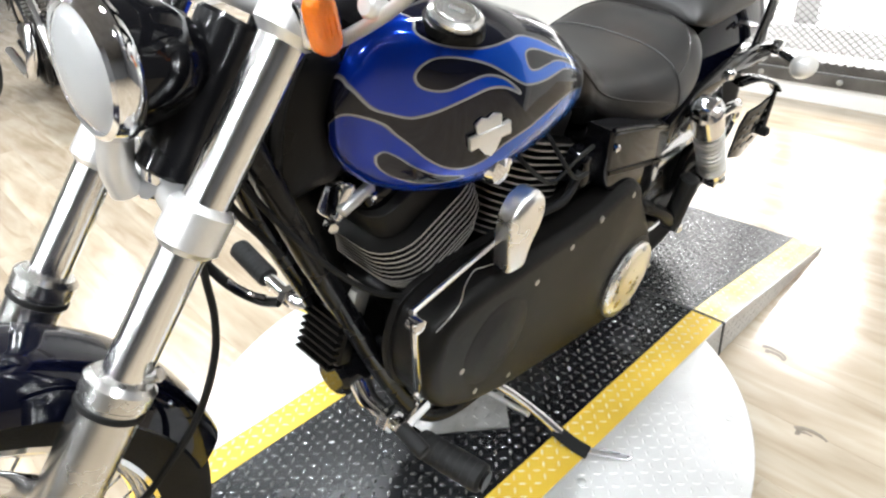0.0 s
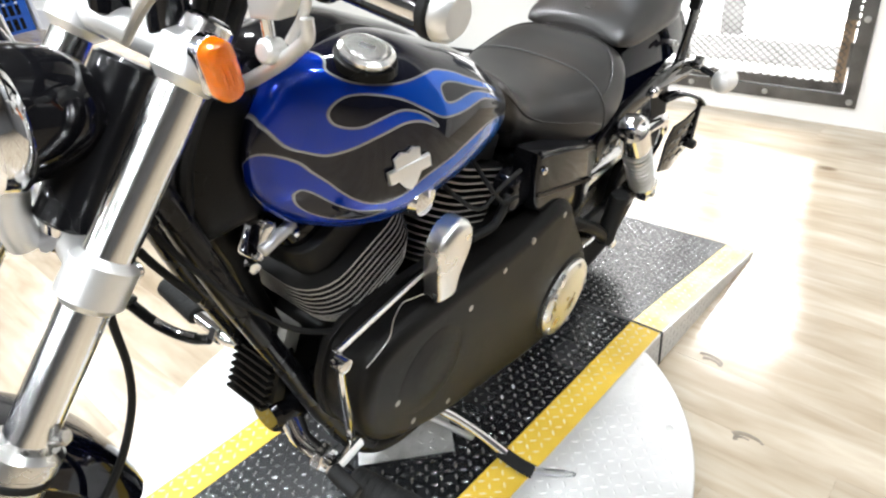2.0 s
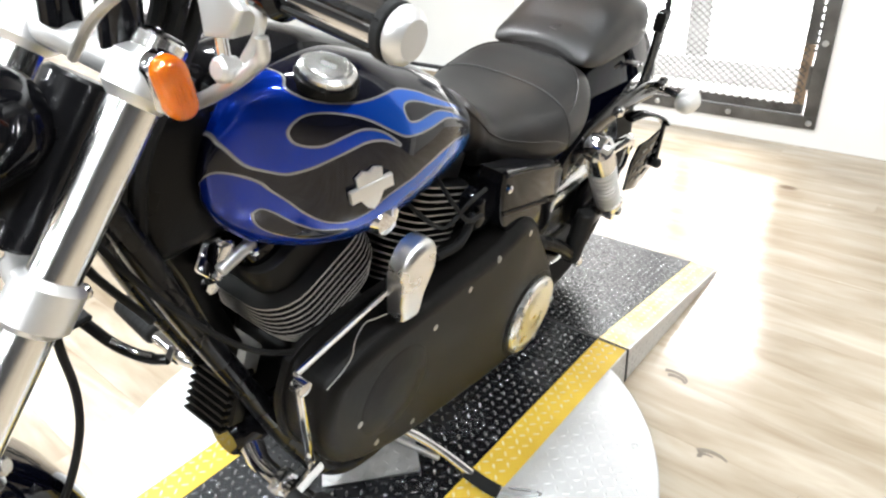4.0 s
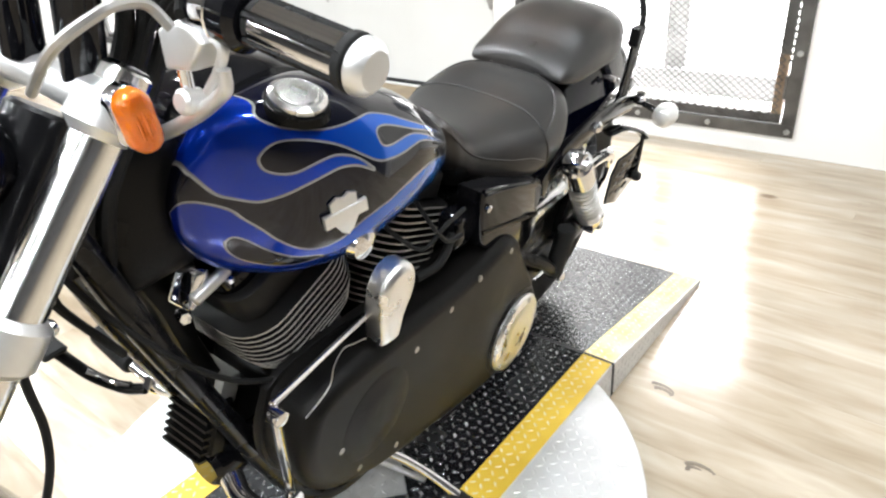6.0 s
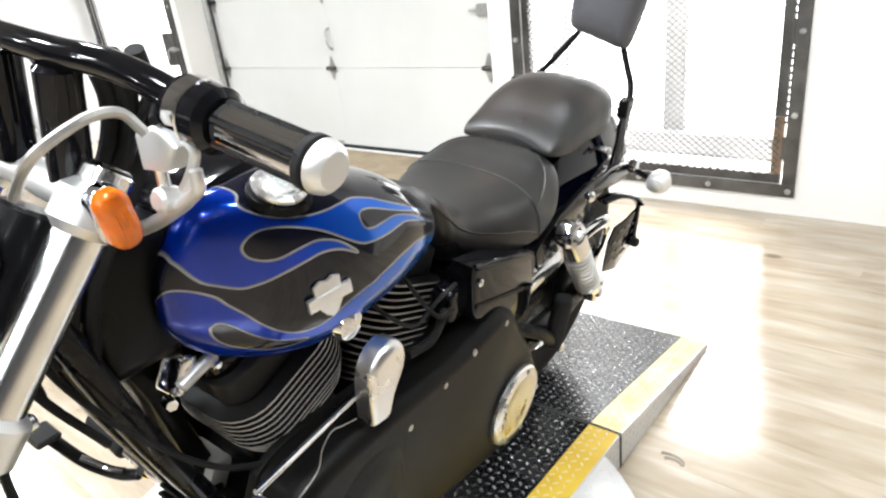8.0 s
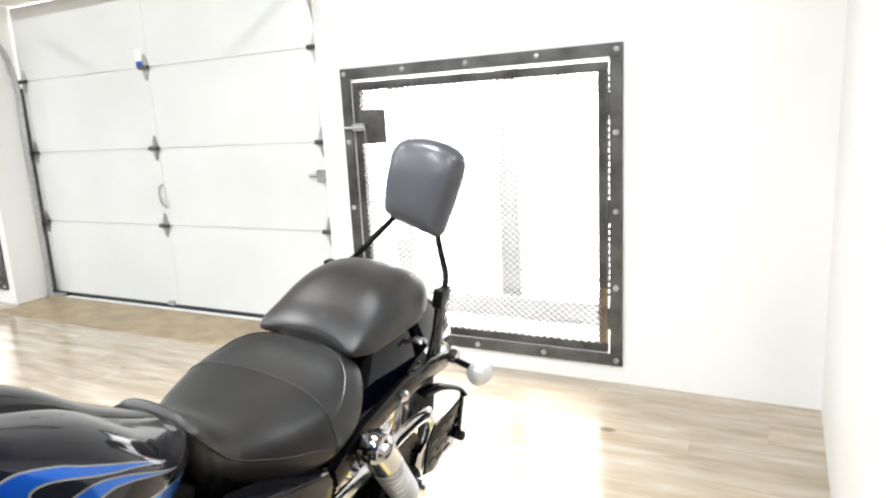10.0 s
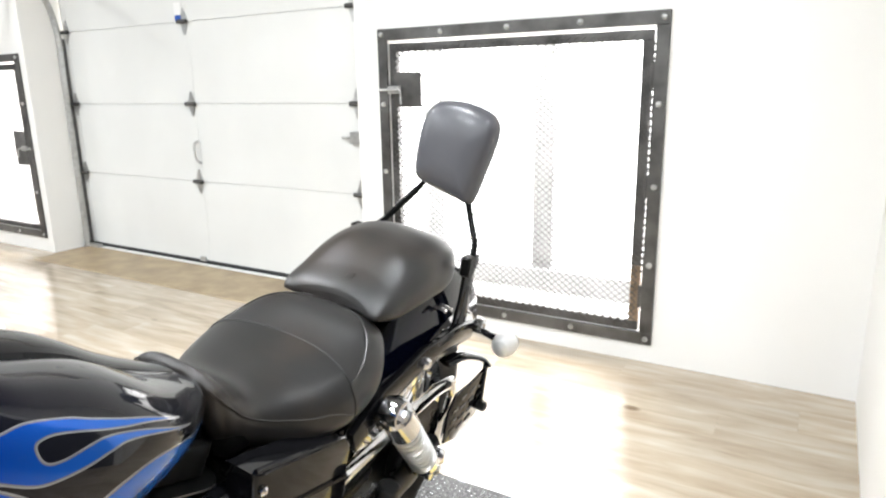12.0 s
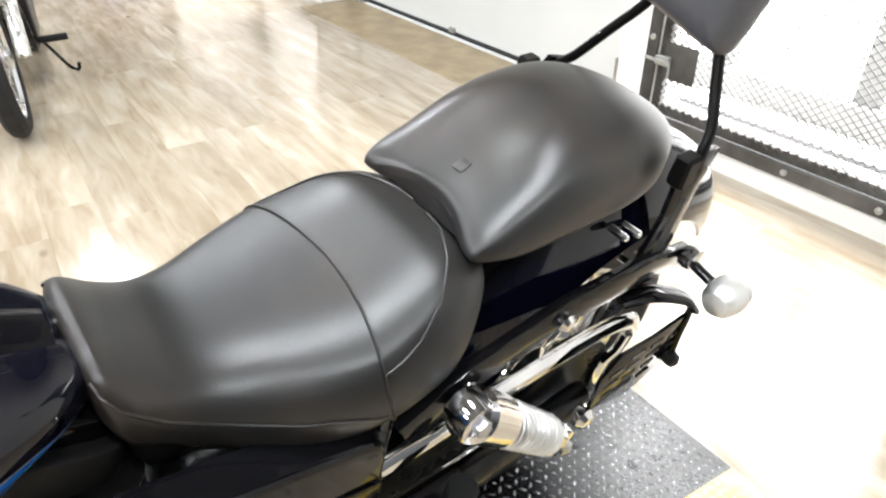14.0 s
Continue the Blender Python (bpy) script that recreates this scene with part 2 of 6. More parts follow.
def flame_paint():
    """Two-tone tank paint: the map flame holds the distance from the flame's edge, positive inside, and the place along the tank."""
    m, n, l, b = material("flame_paint", (0.02, 0.03, 0.2), 0.12, 0.0, 0.85)
    um, sep = n.new("ShaderNodeUVMap"), n.new("ShaderNodeSeparateXYZ")
    um.uv_map = "flame"
    l.new(um.outputs[0], sep.inputs[0])
    back = n.new("ShaderNodeMath")
    back.operation, back.inputs[1].default_value, back.inputs[2].default_value = "MULTIPLY_ADD", 0.25, -0.125
    l.new(sep.outputs[0], back.inputs[0])
    inside = n.new("ShaderNodeMapRange")
    inside.inputs[1].default_value, inside.inputs[2].default_value = -0.0004, 0.0004
    l.new(back.outputs[0], inside.inputs[0])
    absn = n.new("ShaderNodeMath")
    absn.operation = "ABSOLUTE"
    l.new(back.outputs[0], absn.inputs[0])
    line = n.new("ShaderNodeMapRange")
    line.inputs[1].default_value, line.inputs[2].default_value, line.inputs[3].default_value, line.inputs[4].default_value = 0.0009, 0.0016, 1, 0
    l.new(absn.outputs[0], line.inputs[0])
    co, flake = n.new("ShaderNodeTexCoord"), n.new("ShaderNodeTexNoise")
    flake.inputs["Scale"].default_value = 900
    l.new(co.outputs["Object"], flake.inputs["Vector"])
    # the flame blue lightens from the nose to the tail
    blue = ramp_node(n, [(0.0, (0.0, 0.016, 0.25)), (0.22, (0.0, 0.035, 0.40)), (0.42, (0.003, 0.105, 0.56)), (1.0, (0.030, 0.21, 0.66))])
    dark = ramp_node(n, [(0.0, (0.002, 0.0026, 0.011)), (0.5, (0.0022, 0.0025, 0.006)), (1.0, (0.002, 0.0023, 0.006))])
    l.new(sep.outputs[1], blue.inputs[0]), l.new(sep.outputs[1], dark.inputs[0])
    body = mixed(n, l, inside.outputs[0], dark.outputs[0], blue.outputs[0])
    l.new(mixed(n, l, line.outputs[0], body, (0.27, 0.265, 0.26, 1)), b.inputs["Base Color"])
    met = n.new("ShaderNodeMapRange")
    met.inputs[3].default_value, met.inputs[4].default_value = 0.0, 0.5
    l.new(inside.outputs[0], met.inputs[0]), l.new(met.outputs[0], b.inputs["Metallic"])
    b.inputs["Roughness"].default_value, b.inputs["Specular IOR Level"].default_value = 0.16, 0.05
    bp = n.new("ShaderNodeBump")
    bp.inputs["Strength"].default_value, bp.inputs["Distance"].default_value = 0.03, 0.0003
    l.new(flake.outputs[0], bp.inputs["Height"]), l.new(bp.outputs[0], b.inputs["Normal"])
    return m


M["flame"] = flame_paint()

# ---------------------------------------------------------------- mesh helpers


def finish(me, smooth=35):
    for p in me.polygons:
        p.use_smooth = True
    me.set_sharp_from_angle(angle=radians(smooth))
    return me


def part(name, bm, mat, parent=None, label="", smooth=35, kind=""):
    """Links a bmesh (which it frees) or a mesh as one object, under parent if there is one."""
    if isinstance(bm, bmesh.types.BMesh):
        me = bpy.data.meshes.new(name)
        bmesh.ops.recalc_face_normals(bm, faces=bm.faces[:])
        bm.to_mesh(me)
        bm.free()
        finish(me, smooth)
    else:
        me = bm
    if mat is not None and not me.materials:
        me.materials.append(M[mat] if isinstance(mat, str) else mat)
    ob = new(name, me)
    ob.parent = parent
    return tagged(ob, label=label, kind=kind)


def thing(name, label, category, group="", kind="", m=None):
    ob = new(name)
    ob.empty_display_size = 0.1
    if m is not None:
        ob.matrix_world = m
    return tagged(ob, label, category, group, kind)


def box(x0, x1, y0, y1, z0, z1, bevel=0.0, bm=None, seg=1):
    bm = bm or bmesh.new()
    made = bmesh.ops.create_cube(bm, size=1, matrix=Matrix.Translation(((x0 + x1) / 2, (y0 + y1) / 2, (z0 + z1) / 2)) @ Matrix.Diagonal((x1 - x0, y1 - y0, z1 - z0, 1)))
    if bevel > 0:
        vs = set(made["verts"])
        bmesh.ops.bevel(bm, geom=[e for e in bm.edges if e.verts[0] in vs and e.verts[1] in vs], offset=bevel, segments=seg, affect="EDGES", profile=0.5)
    return bm


def spun(points, n=32, m=None, bm=None, caps=True):
    """A profile of (radius, height) turned round its z axis and set at the pose m."""
    bm = bm or bmesh.new()
    m = m or Matrix()
    rings = []
    for r, h in points:
        rings.append([bm.verts.new(m @ Vector((r * math.cos(2 * math.pi * k / n), r * math.sin(2 * math.pi * k / n), h))) for k in range(n)])
    for a, b in zip(rings, rings[1:]):
        for k in range(n):
            bm.faces.new((a[k], a[(k + 1) % n], b[(k + 1) % n], b[k]))
    if caps:
        bm.faces.new(rings[0][::-1])
        bm.faces.new(rings[-1])
    return bm


def rod(a, b, r, n=16, bm=None, r2=None, chamfer=0.0):
    """A round bar from a to b."""
    a, b = Vector(a), Vector(b)
    d = b - a
    m = Matrix.Translation(a) @ d.to_track_quat("Z", "Y").to_matrix().to_4x4()
    r2 = r if r2 is None else r2
    c = chamfer
    pts = [(r - c, 0), (r, c), (r2, d.length - c), (r2 - c, d.length)] if c else [(r, 0), (r2, d.length)]
    return spun(pts, n, m, bm)


def catmull(points, steps=8):
    p = [Vector(q) for q in points]
    p = [2 * p[0] - p[1]] + p + [2 * p[-1] - p[-2]]
    out = []
    for i in range(1, len(p) - 2):
        for k in range(steps):
            t = k / steps
            out.append(0.5 * ((2 * p[i]) + (p[i + 1] - p[i - 1]) * t + (2 * p[i - 1] - 5 * p[i] + 4 * p[i + 1] - p[i + 2]) * t * t + (3 * p[i] - p[i - 1] - 3 * p[i + 1] + p[i + 2]) * t ** 3))
    return out + [p[-2]]


def tube(points, r, n=12, steps=8, bm=None, r2=None, flat=1.0, up=(0, 0, 1)):
    """A round (or flattened) bar along a smooth line through the points."""
    bm = bm or bmesh.new()
    line = catmull(points, steps) if steps > 1 else [Vector(q) for q in points]
    rings = []
    side = None
    for i, c in enumerate(line):
        d = (line[min(i + 1, len(line) - 1)] - line[max(i - 1, 0)]).normalized()
        if side is None:
            side = d.cross(Vector(up))
            if side.length < 1e-3:
                side = d.cross(Vector((1, 0, 0)))
        side = (side - d * side.dot(d)).normalized()
        other = d.cross(side)
        rr = r if r2 is None else r + (r2 - r) * i / (len(line) - 1)
        rings.append([bm.verts.new(c + side * (rr * math.cos(2 * math.pi * k / n)) + other * (rr * flat * math.sin(2 * math.pi * k / n))) for k in range(n)])
    for a, b in zip(rings, rings[1:]):
        for k in range(n):
            bm.faces.new((a[k], a[(k + 1) % n], b[(k + 1) % n], b[k]))
    bm.faces.new(rings[0][::-1])
    bm.faces.new(rings[-1])
    return bm


def skin(rings, closed_ends=True, bm=None):
    """A skin over rings of points of equal number."""
    bm = bm or bmesh.new()
    made = [[bm.verts.new(p) for p in ring] for ring in rings]
    for a, b in zip(made, made[1:]):
        k = len(a)
        for i in range(k):
            bm.faces.new((a[i], a[(i + 1) % k], b[(i + 1) % k], b[i]))
    if closed_ends:
        bm.faces.new(made[0][::-1])
        bm.faces.new(made[-1])
    return bm


def slab(outline, depth, m=None, bevel=0.0, seg=2):
    """A flat outline of (u, v), thickened along w, set at the pose m. Bevels both rims."""
    bm = bmesh.new()
    vs = [bm.verts.new((u, v, 0)) for u, v in outline]
    bm.faces.new(vs)
    made = bmesh.ops.extrude_face_region(bm, geom=bm.faces[:])
    top = [g for g in made["geom"] if isinstance(g, bmesh.types.BMVert)]
    bmesh.ops.translate(bm, vec=(0, 0, depth), verts=top)
    if bevel > 0:
        zs = {v for v in top}
        edges = [e for e in bm.edges if e.verts[0] in zs and e.verts[1] in zs]
        bmesh.ops.bevel(bm, geom=edges, offset=bevel, segments=seg, affect="EDGES", profile=0.5)
    if m is not None:
        bmesh.ops.transform(bm, matrix=m, verts=bm.verts[:])
    return bm


def rounded(w, h, r, n=6):
    """The outline of a rectangle with rounded corners, round the origin."""
    out = []
    for cx, cy, a0 in ((w / 2 - r, h / 2 - r, 0), (-w / 2 + r, h / 2 - r, 90), (-w / 2 + r, -h / 2 + r, 180), (w / 2 - r, -h / 2 + r, 270)):
        out += [(cx + r * math.cos(radians(a0 + 90 * k / n)), cy + r * math.sin(radians(a0 + 90 * k / n))) for k in range(n + 1)]
    return out


def smooth_at(xs, ys, x):
    """A smooth curve through (xs, ys), at x."""
    i = max(0, min(len(xs) - 2, int(np.searchsorted(xs, x)) - 1))
    def slope(k):
        a, b = max(k - 1, 0), min(k + 1, len(xs) - 1)
        return (ys[b] - ys[a]) / (xs[b] - xs[a])
    h = xs[i + 1] - xs[i]
    t = max(0.0, min(1.0, (x - xs[i]) / h))
    return (2 * t ** 3 - 3 * t ** 2 + 1) * ys[i] + (t ** 3 - 2 * t ** 2 + t) * h * slope(i) + (-2 * t ** 3 + 3 * t ** 2) * ys[i + 1] + (t ** 3 - t ** 2) * h * slope(i + 1)


SIDE = Matrix(((0, 0, 1, 0), (1, 0, 0, 0), (0, 1, 0, 0), (0, 0, 0, 1)))   # (u, v, w) -> y, z, x

# ---------------------------------------------------------------- the room
WALL_Y, DOOR_Y = 4.0, 4.26
DOOR_X0, DOOR_X1 = -4.70, -1.80
SHELF_X, SHELF_Y = -6.28, 3.22


def wall_box(name, x0, x1, y0, y1, z0, z1, mat="white_wall", kind="structure", bevel=0.0):
    return part(name, box(x0, x1, y0, y1, z0, z1, bevel), mat, kind=kind)


# far wall with the gate opening, the garage door opening and the second gate opening
GI = 0.055
wall_box("wall_north_1", GATE_X1 - GI, 0.68, WALL_Y, WALL_Y + 0.2, 0, CEIL)
wall_box("wall_north_2", -1.69, GATE_X0 + GI, WALL_Y, WALL_Y + 0.2, 0, CEIL)
wall_box("wall_north_3", GATE_X0 + GI, GATE_X1 - GI, WALL_Y, WALL_Y + 0.2, GATE_Z1 - GI, CEIL)
wall_box("wall_north_4", GATE_X0 + GI, GATE_X1 - GI, WALL_Y, WALL_Y + 0.2, 0, GATE_Z0 + GI)
wall_box("wall_north_5", GATE2_X1 - GI, DOOR_X0, GATE2_Y, GATE2_Y + 0.22, 0, CEIL)
wall_box("wall_north_11", DOOR_X0 - 0.16, DOOR_X0 - 0.003, GATE2_Y + 0.22, DOOR_Y + 0.1, 0, CEIL)
wall_box("wall_north_6", SHELF_X, GATE2_X0 + GI, GATE2_Y, GATE2_Y + 0.22, 0, CEIL)
wall_box("wall_north_7", GATE2_X0 + GI, GATE2_X1 - GI, GATE2_Y, GATE2_Y + 0.22, 1.51 - GI, CEIL)
wall_box("wall_north_8", GATE2_X0 + GI, GATE2_X1 - GI, GATE2_Y, GATE2_Y + 0.22, 0, 0.11 + GI)
wall_box("wall_north_9", DOOR_X0, -1.69, WALL_Y, DOOR_Y + 0.1, 2.22, CEIL)
wall_box("wall_east_1", 0.68, 0.80, 2.6, WALL_Y + 0.2, 0, CEIL)
wall_box("wall_east_2", 6.0, 6.12, -8.0, 2.6, 0, CEIL, "grey_wall")
wall_box("wall_east_3", 0.80, 6.12, 2.6, 2.72, 0, CEIL, "grey_wall")
wall_box("wall_south", -12.0, 6.12, -8.12, -8.0, 0, CEIL, "grey_wall")
wall_box("wall_west", -12.12, -12.0, -8.12, 5.0, 0, CEIL)
wall_box("wall_north_10", -12.0, SHELF_X, 4.6, 4.72, 0, CEIL)
part("ceiling", box(-12.0, 6.1, -8.0, 4.4, CEIL, CEIL + 0.1), "ceiling", kind="structure")
part("floor", box(-12.0, 6.1, -8.0, 4.6, -0.12, -0.006), "seal", kind="structure")

# wall block with shelf niches beside the second gate
shelves = new("wall_shelf_block")
tagged(shelves, label="white wall block with open shelf niches", kind="structure")
part("side_panel", box(SHELF_X - 0.1, SHELF_X, SHELF_Y, 4.6, 0, CEIL), "white_paint", shelves)
for z0, z1 in ((0.0, 0.20), (0.58, 0.62), (0.98, 1.02), (1.40, CEIL)):
    part("shelf", box(-8.3, SHELF_X - 0.1, SHELF_Y, 3.75, z0, z1), "white_paint", shelves)
part("back_panel", box(-8.3, SHELF_X - 0.1, 3.75, 3.8, 0, CEIL), "white_paint", shelves)
for x0, x1 in ((-8.3, -7.35),):
    part("upright", box(x0 - 0.003, x1, SHELF_Y - 0.003, 3.753, 0.0, CEIL - 0.004), "white_paint", shelves)

# yard seen through the gates: pale concrete and a white glazed front, before a sheet that glows in place of daylight
part("ground", box(-9, 3.0, 4.21, 6.4, -0.15, -0.02), "white_wall", kind="structure")
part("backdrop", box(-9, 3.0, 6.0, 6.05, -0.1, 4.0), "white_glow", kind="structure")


def yard_window(x, label):
    t = thing("window_front", label, "window", kind="structure")
    for dx in (-0.735, 0.04, 0.80):
        part("mullion", box(x + dx - 0.065, x + dx + 0.065, 4.92, 4.98, -0.02, 3.7, 0.004), "pale_mullion", t)
    part("sill", box(x - 1.4, x + 1.4, 4.85, 4.98, -0.02, 0.11, 0.004), "pale_mullion", t)
    return t


yard_window(-1.05, "white mullions of a glazed front behind the gate")
yard_window(-6.9, "white mullions of a glazed front behind the gate")


def diamond_mesh(x0, x1, z0, z1, y, px=0.036, pz=0.0145, w=0.0032, d=0.0022):
    """Expanded steel: zigzag strands that meet at their bends."""
    vs, fs = [], []
    rows = int((z1 - z0) / pz)
    cols = int((x1 - x0) / (px / 2))
    for r in range(rows + 1):
        z = z0 + r * pz
        for c in range(cols):
            s = 1 if (r + c) % 2 else -1
            xa, xb = x0 + c * px / 2, x0 + (c + 1) * px / 2
            za, zb = z + s * pz / 2, z - s * pz / 2
            k = len(vs)
            for xx, zz in ((xa, za), (xb, zb)):
                vs += [(xx, y - d, zz - w / 2), (xx, y - d, zz + w / 2), (xx, y + d, zz + w / 2), (xx, y + d, zz - w / 2)]
            fs += [(k, k + 1, k + 5, k + 4), (k + 1, k + 2, k + 6, k + 5), (k + 2, k + 3, k + 7, k + 6), (k + 3, k, k + 4, k + 7)]
    me = bpy.data.meshes.new("expanded_mesh")
    me.from_pydata(vs, [], fs)
    return me


def security_gate(x0, x1, z0, z1, y, label, lock_right=False):
    t = thing("security_gate", label, "gate", m=Matrix.Translation(((x0 + x1) / 2, y, z0)))
    inv = t.matrix_world.inverted()

    def put(name, bm, mat, parent, lab=""):
        bmesh.ops.transform(bm, matrix=inv, verts=bm.verts[:])
        return part(name, bm, mat, parent, lab)
    b = 0.055
    ya, yb = y - 0.014, y - 0.001
    bars = [box(x0, x1, ya, yb, z1 - b, z1, 0.002), box(x0, x1, ya, yb, z0, z0 + b, 0.002),
            box(x0, x0 + b, ya, yb, z0 + b, z1 - b, 0.002), box(x1 - b, x1, ya, yb, z0 + b, z1 - b, 0.002)]
    obs = [put("outer_bar", q, "raw_steel", t) for q in bars]

    def bolts(parent, places):
        for x, z in places:
            put("bolt", spun([(0.013, 0), (0.013, 0.005), (0.008, 0.011), (0.001, 0.012)], 12, pose(x, ya, z, 90, 0, 0)), "galv", parent)
    n = 4
    xs = [x0 + 0.026 + (x1 - x0 - 0.052) * k / n for k in range(n + 1)]
    zs = [z0 + 0.026 + (z1 - z0 - 0.052) * k / n for k in range(1, n)]
    bolts(obs[0], [(x, z1 - 0.027) for x in xs])
    bolts(obs[1], [(x, z0 + 0.027) for x in xs])
    bolts(obs[2], [(x0 + 0.027, z) for z in zs])
    bolts(obs[3], [(x1 - 0.027, z) for z in zs])
    # leaf, set back in the opening with a gap of light round it
    lx0, lx1, lz0, lz1 = x0 + b + 0.004, x1 - b - 0.012, z0 + b + 0.001, z1 - b - 0.015
    lb = 0.042
    yc, yd = y + 0.004, y + 0.036
    hinge_mat = "rusty"
    put("leaf_bar", box(lx0, lx1, yc, yd, lz1 - lb, lz1, 0.002), "raw_steel", t)
    put("leaf_bar", box(lx0, lx1, yc, yd, lz0, lz0 + lb, 0.002), "raw_steel", t)
    side_a = put("leaf_bar", box(lx0, lx0 + lb, yc, yd, lz0 + lb, lz1 - lb, 0.002), "raw_steel", t)
    side_b = put("leaf_bar", box(lx1 - lb, lx1, yc, yd, lz0 + lb + 0.26, lz1 - lb, 0.002), "raw_steel", t)
    put("leaf_bar", box(lx1 - lb, lx1, yc, yd, lz0 + lb, lz0 + lb + 0.258, 0.002), hinge_mat, t, "heat-stained foot of the hinge bar")
    me = diamond_mesh(lx0 + 0.012, lx1 - 0.004, lz0 + 0.010, lz1 - 0.010, y + 0.001, w=0.0042)
    me.transform(inv)
    part("expanded_mesh", me, "raw_steel", t, "expanded steel diamond mesh")
    bm = bmesh.new()
    for k in range(int((lz1 - lz0 - 0.3) / 0.030)):
        box(lx1 - 0.002, x1 - b + 0.002, y + 0.002, y + 0.008, lz0 + 0.27 + 0.030 * k, lz0 + 0.27 + 0.030 * k + 0.011, 0, bm)
    put("mesh_edge", bm, "raw_steel", side_b)
    for z in (z0 + 0.22, (z0 + z1) / 2, z1 - 0.25):
        put("hinge", rod((lx1 + 0.006, y - 0.004, z - 0.05), (lx1 + 0.006, y - 0.004, z + 0.05), 0.010, 12, None, None, 0.002), "raw_steel", side_b)
    s = -1 if lock_right else 1
    ex = lx1 if lock_right else lx0
    for z, h in ((((z0 + z1) / 2, 0.26),) if lock_right else ((z1 - 0.295, 0.17), (z0 + 0.285, 0.15))):
        plate = put("lock_plate", box(min(ex + s * 0.03, ex + s * 0.19), max(ex + s * 0.03, ex + s * 0.19), yc - 0.006, yc - 0.002, z - h / 2, z + h / 2, 0.001), "raw_steel", t)
        put("latch", box(min(ex + s * 0.0, ex + s * 0.07), max(ex, ex + s * 0.07), ya - 0.012, yc - 0.007, z - 0.02, z + 0.02, 0.004), "galv", plate)
        put("slide_bolt", rod((ex - s * 0.05, ya - 0.016, z), (ex + s * 0.08, ya - 0.016, z), 0.007, 10, None, None, 0.002), "galv", plate)
        put("bolt_handle", tube([(ex + s * 0.075, ya - 0.016, z), (ex + s * 0.088, ya - 0.024, z - 0.01), (ex + s * 0.09, ya - 0.026, z - 0.07)], 0.005, 8, 4), "galv", plate)
    return t


security_gate(GATE_X0, GATE_X1, GATE_Z0, GATE_Z1, WALL_Y, "bare steel security gate with expanded mesh, bolted to white wall")
security_gate(GATE2_X0, GATE2_X1, 0.11, 1.51, GATE2_Y, "closed bare steel mesh gate beside the garage door", True)


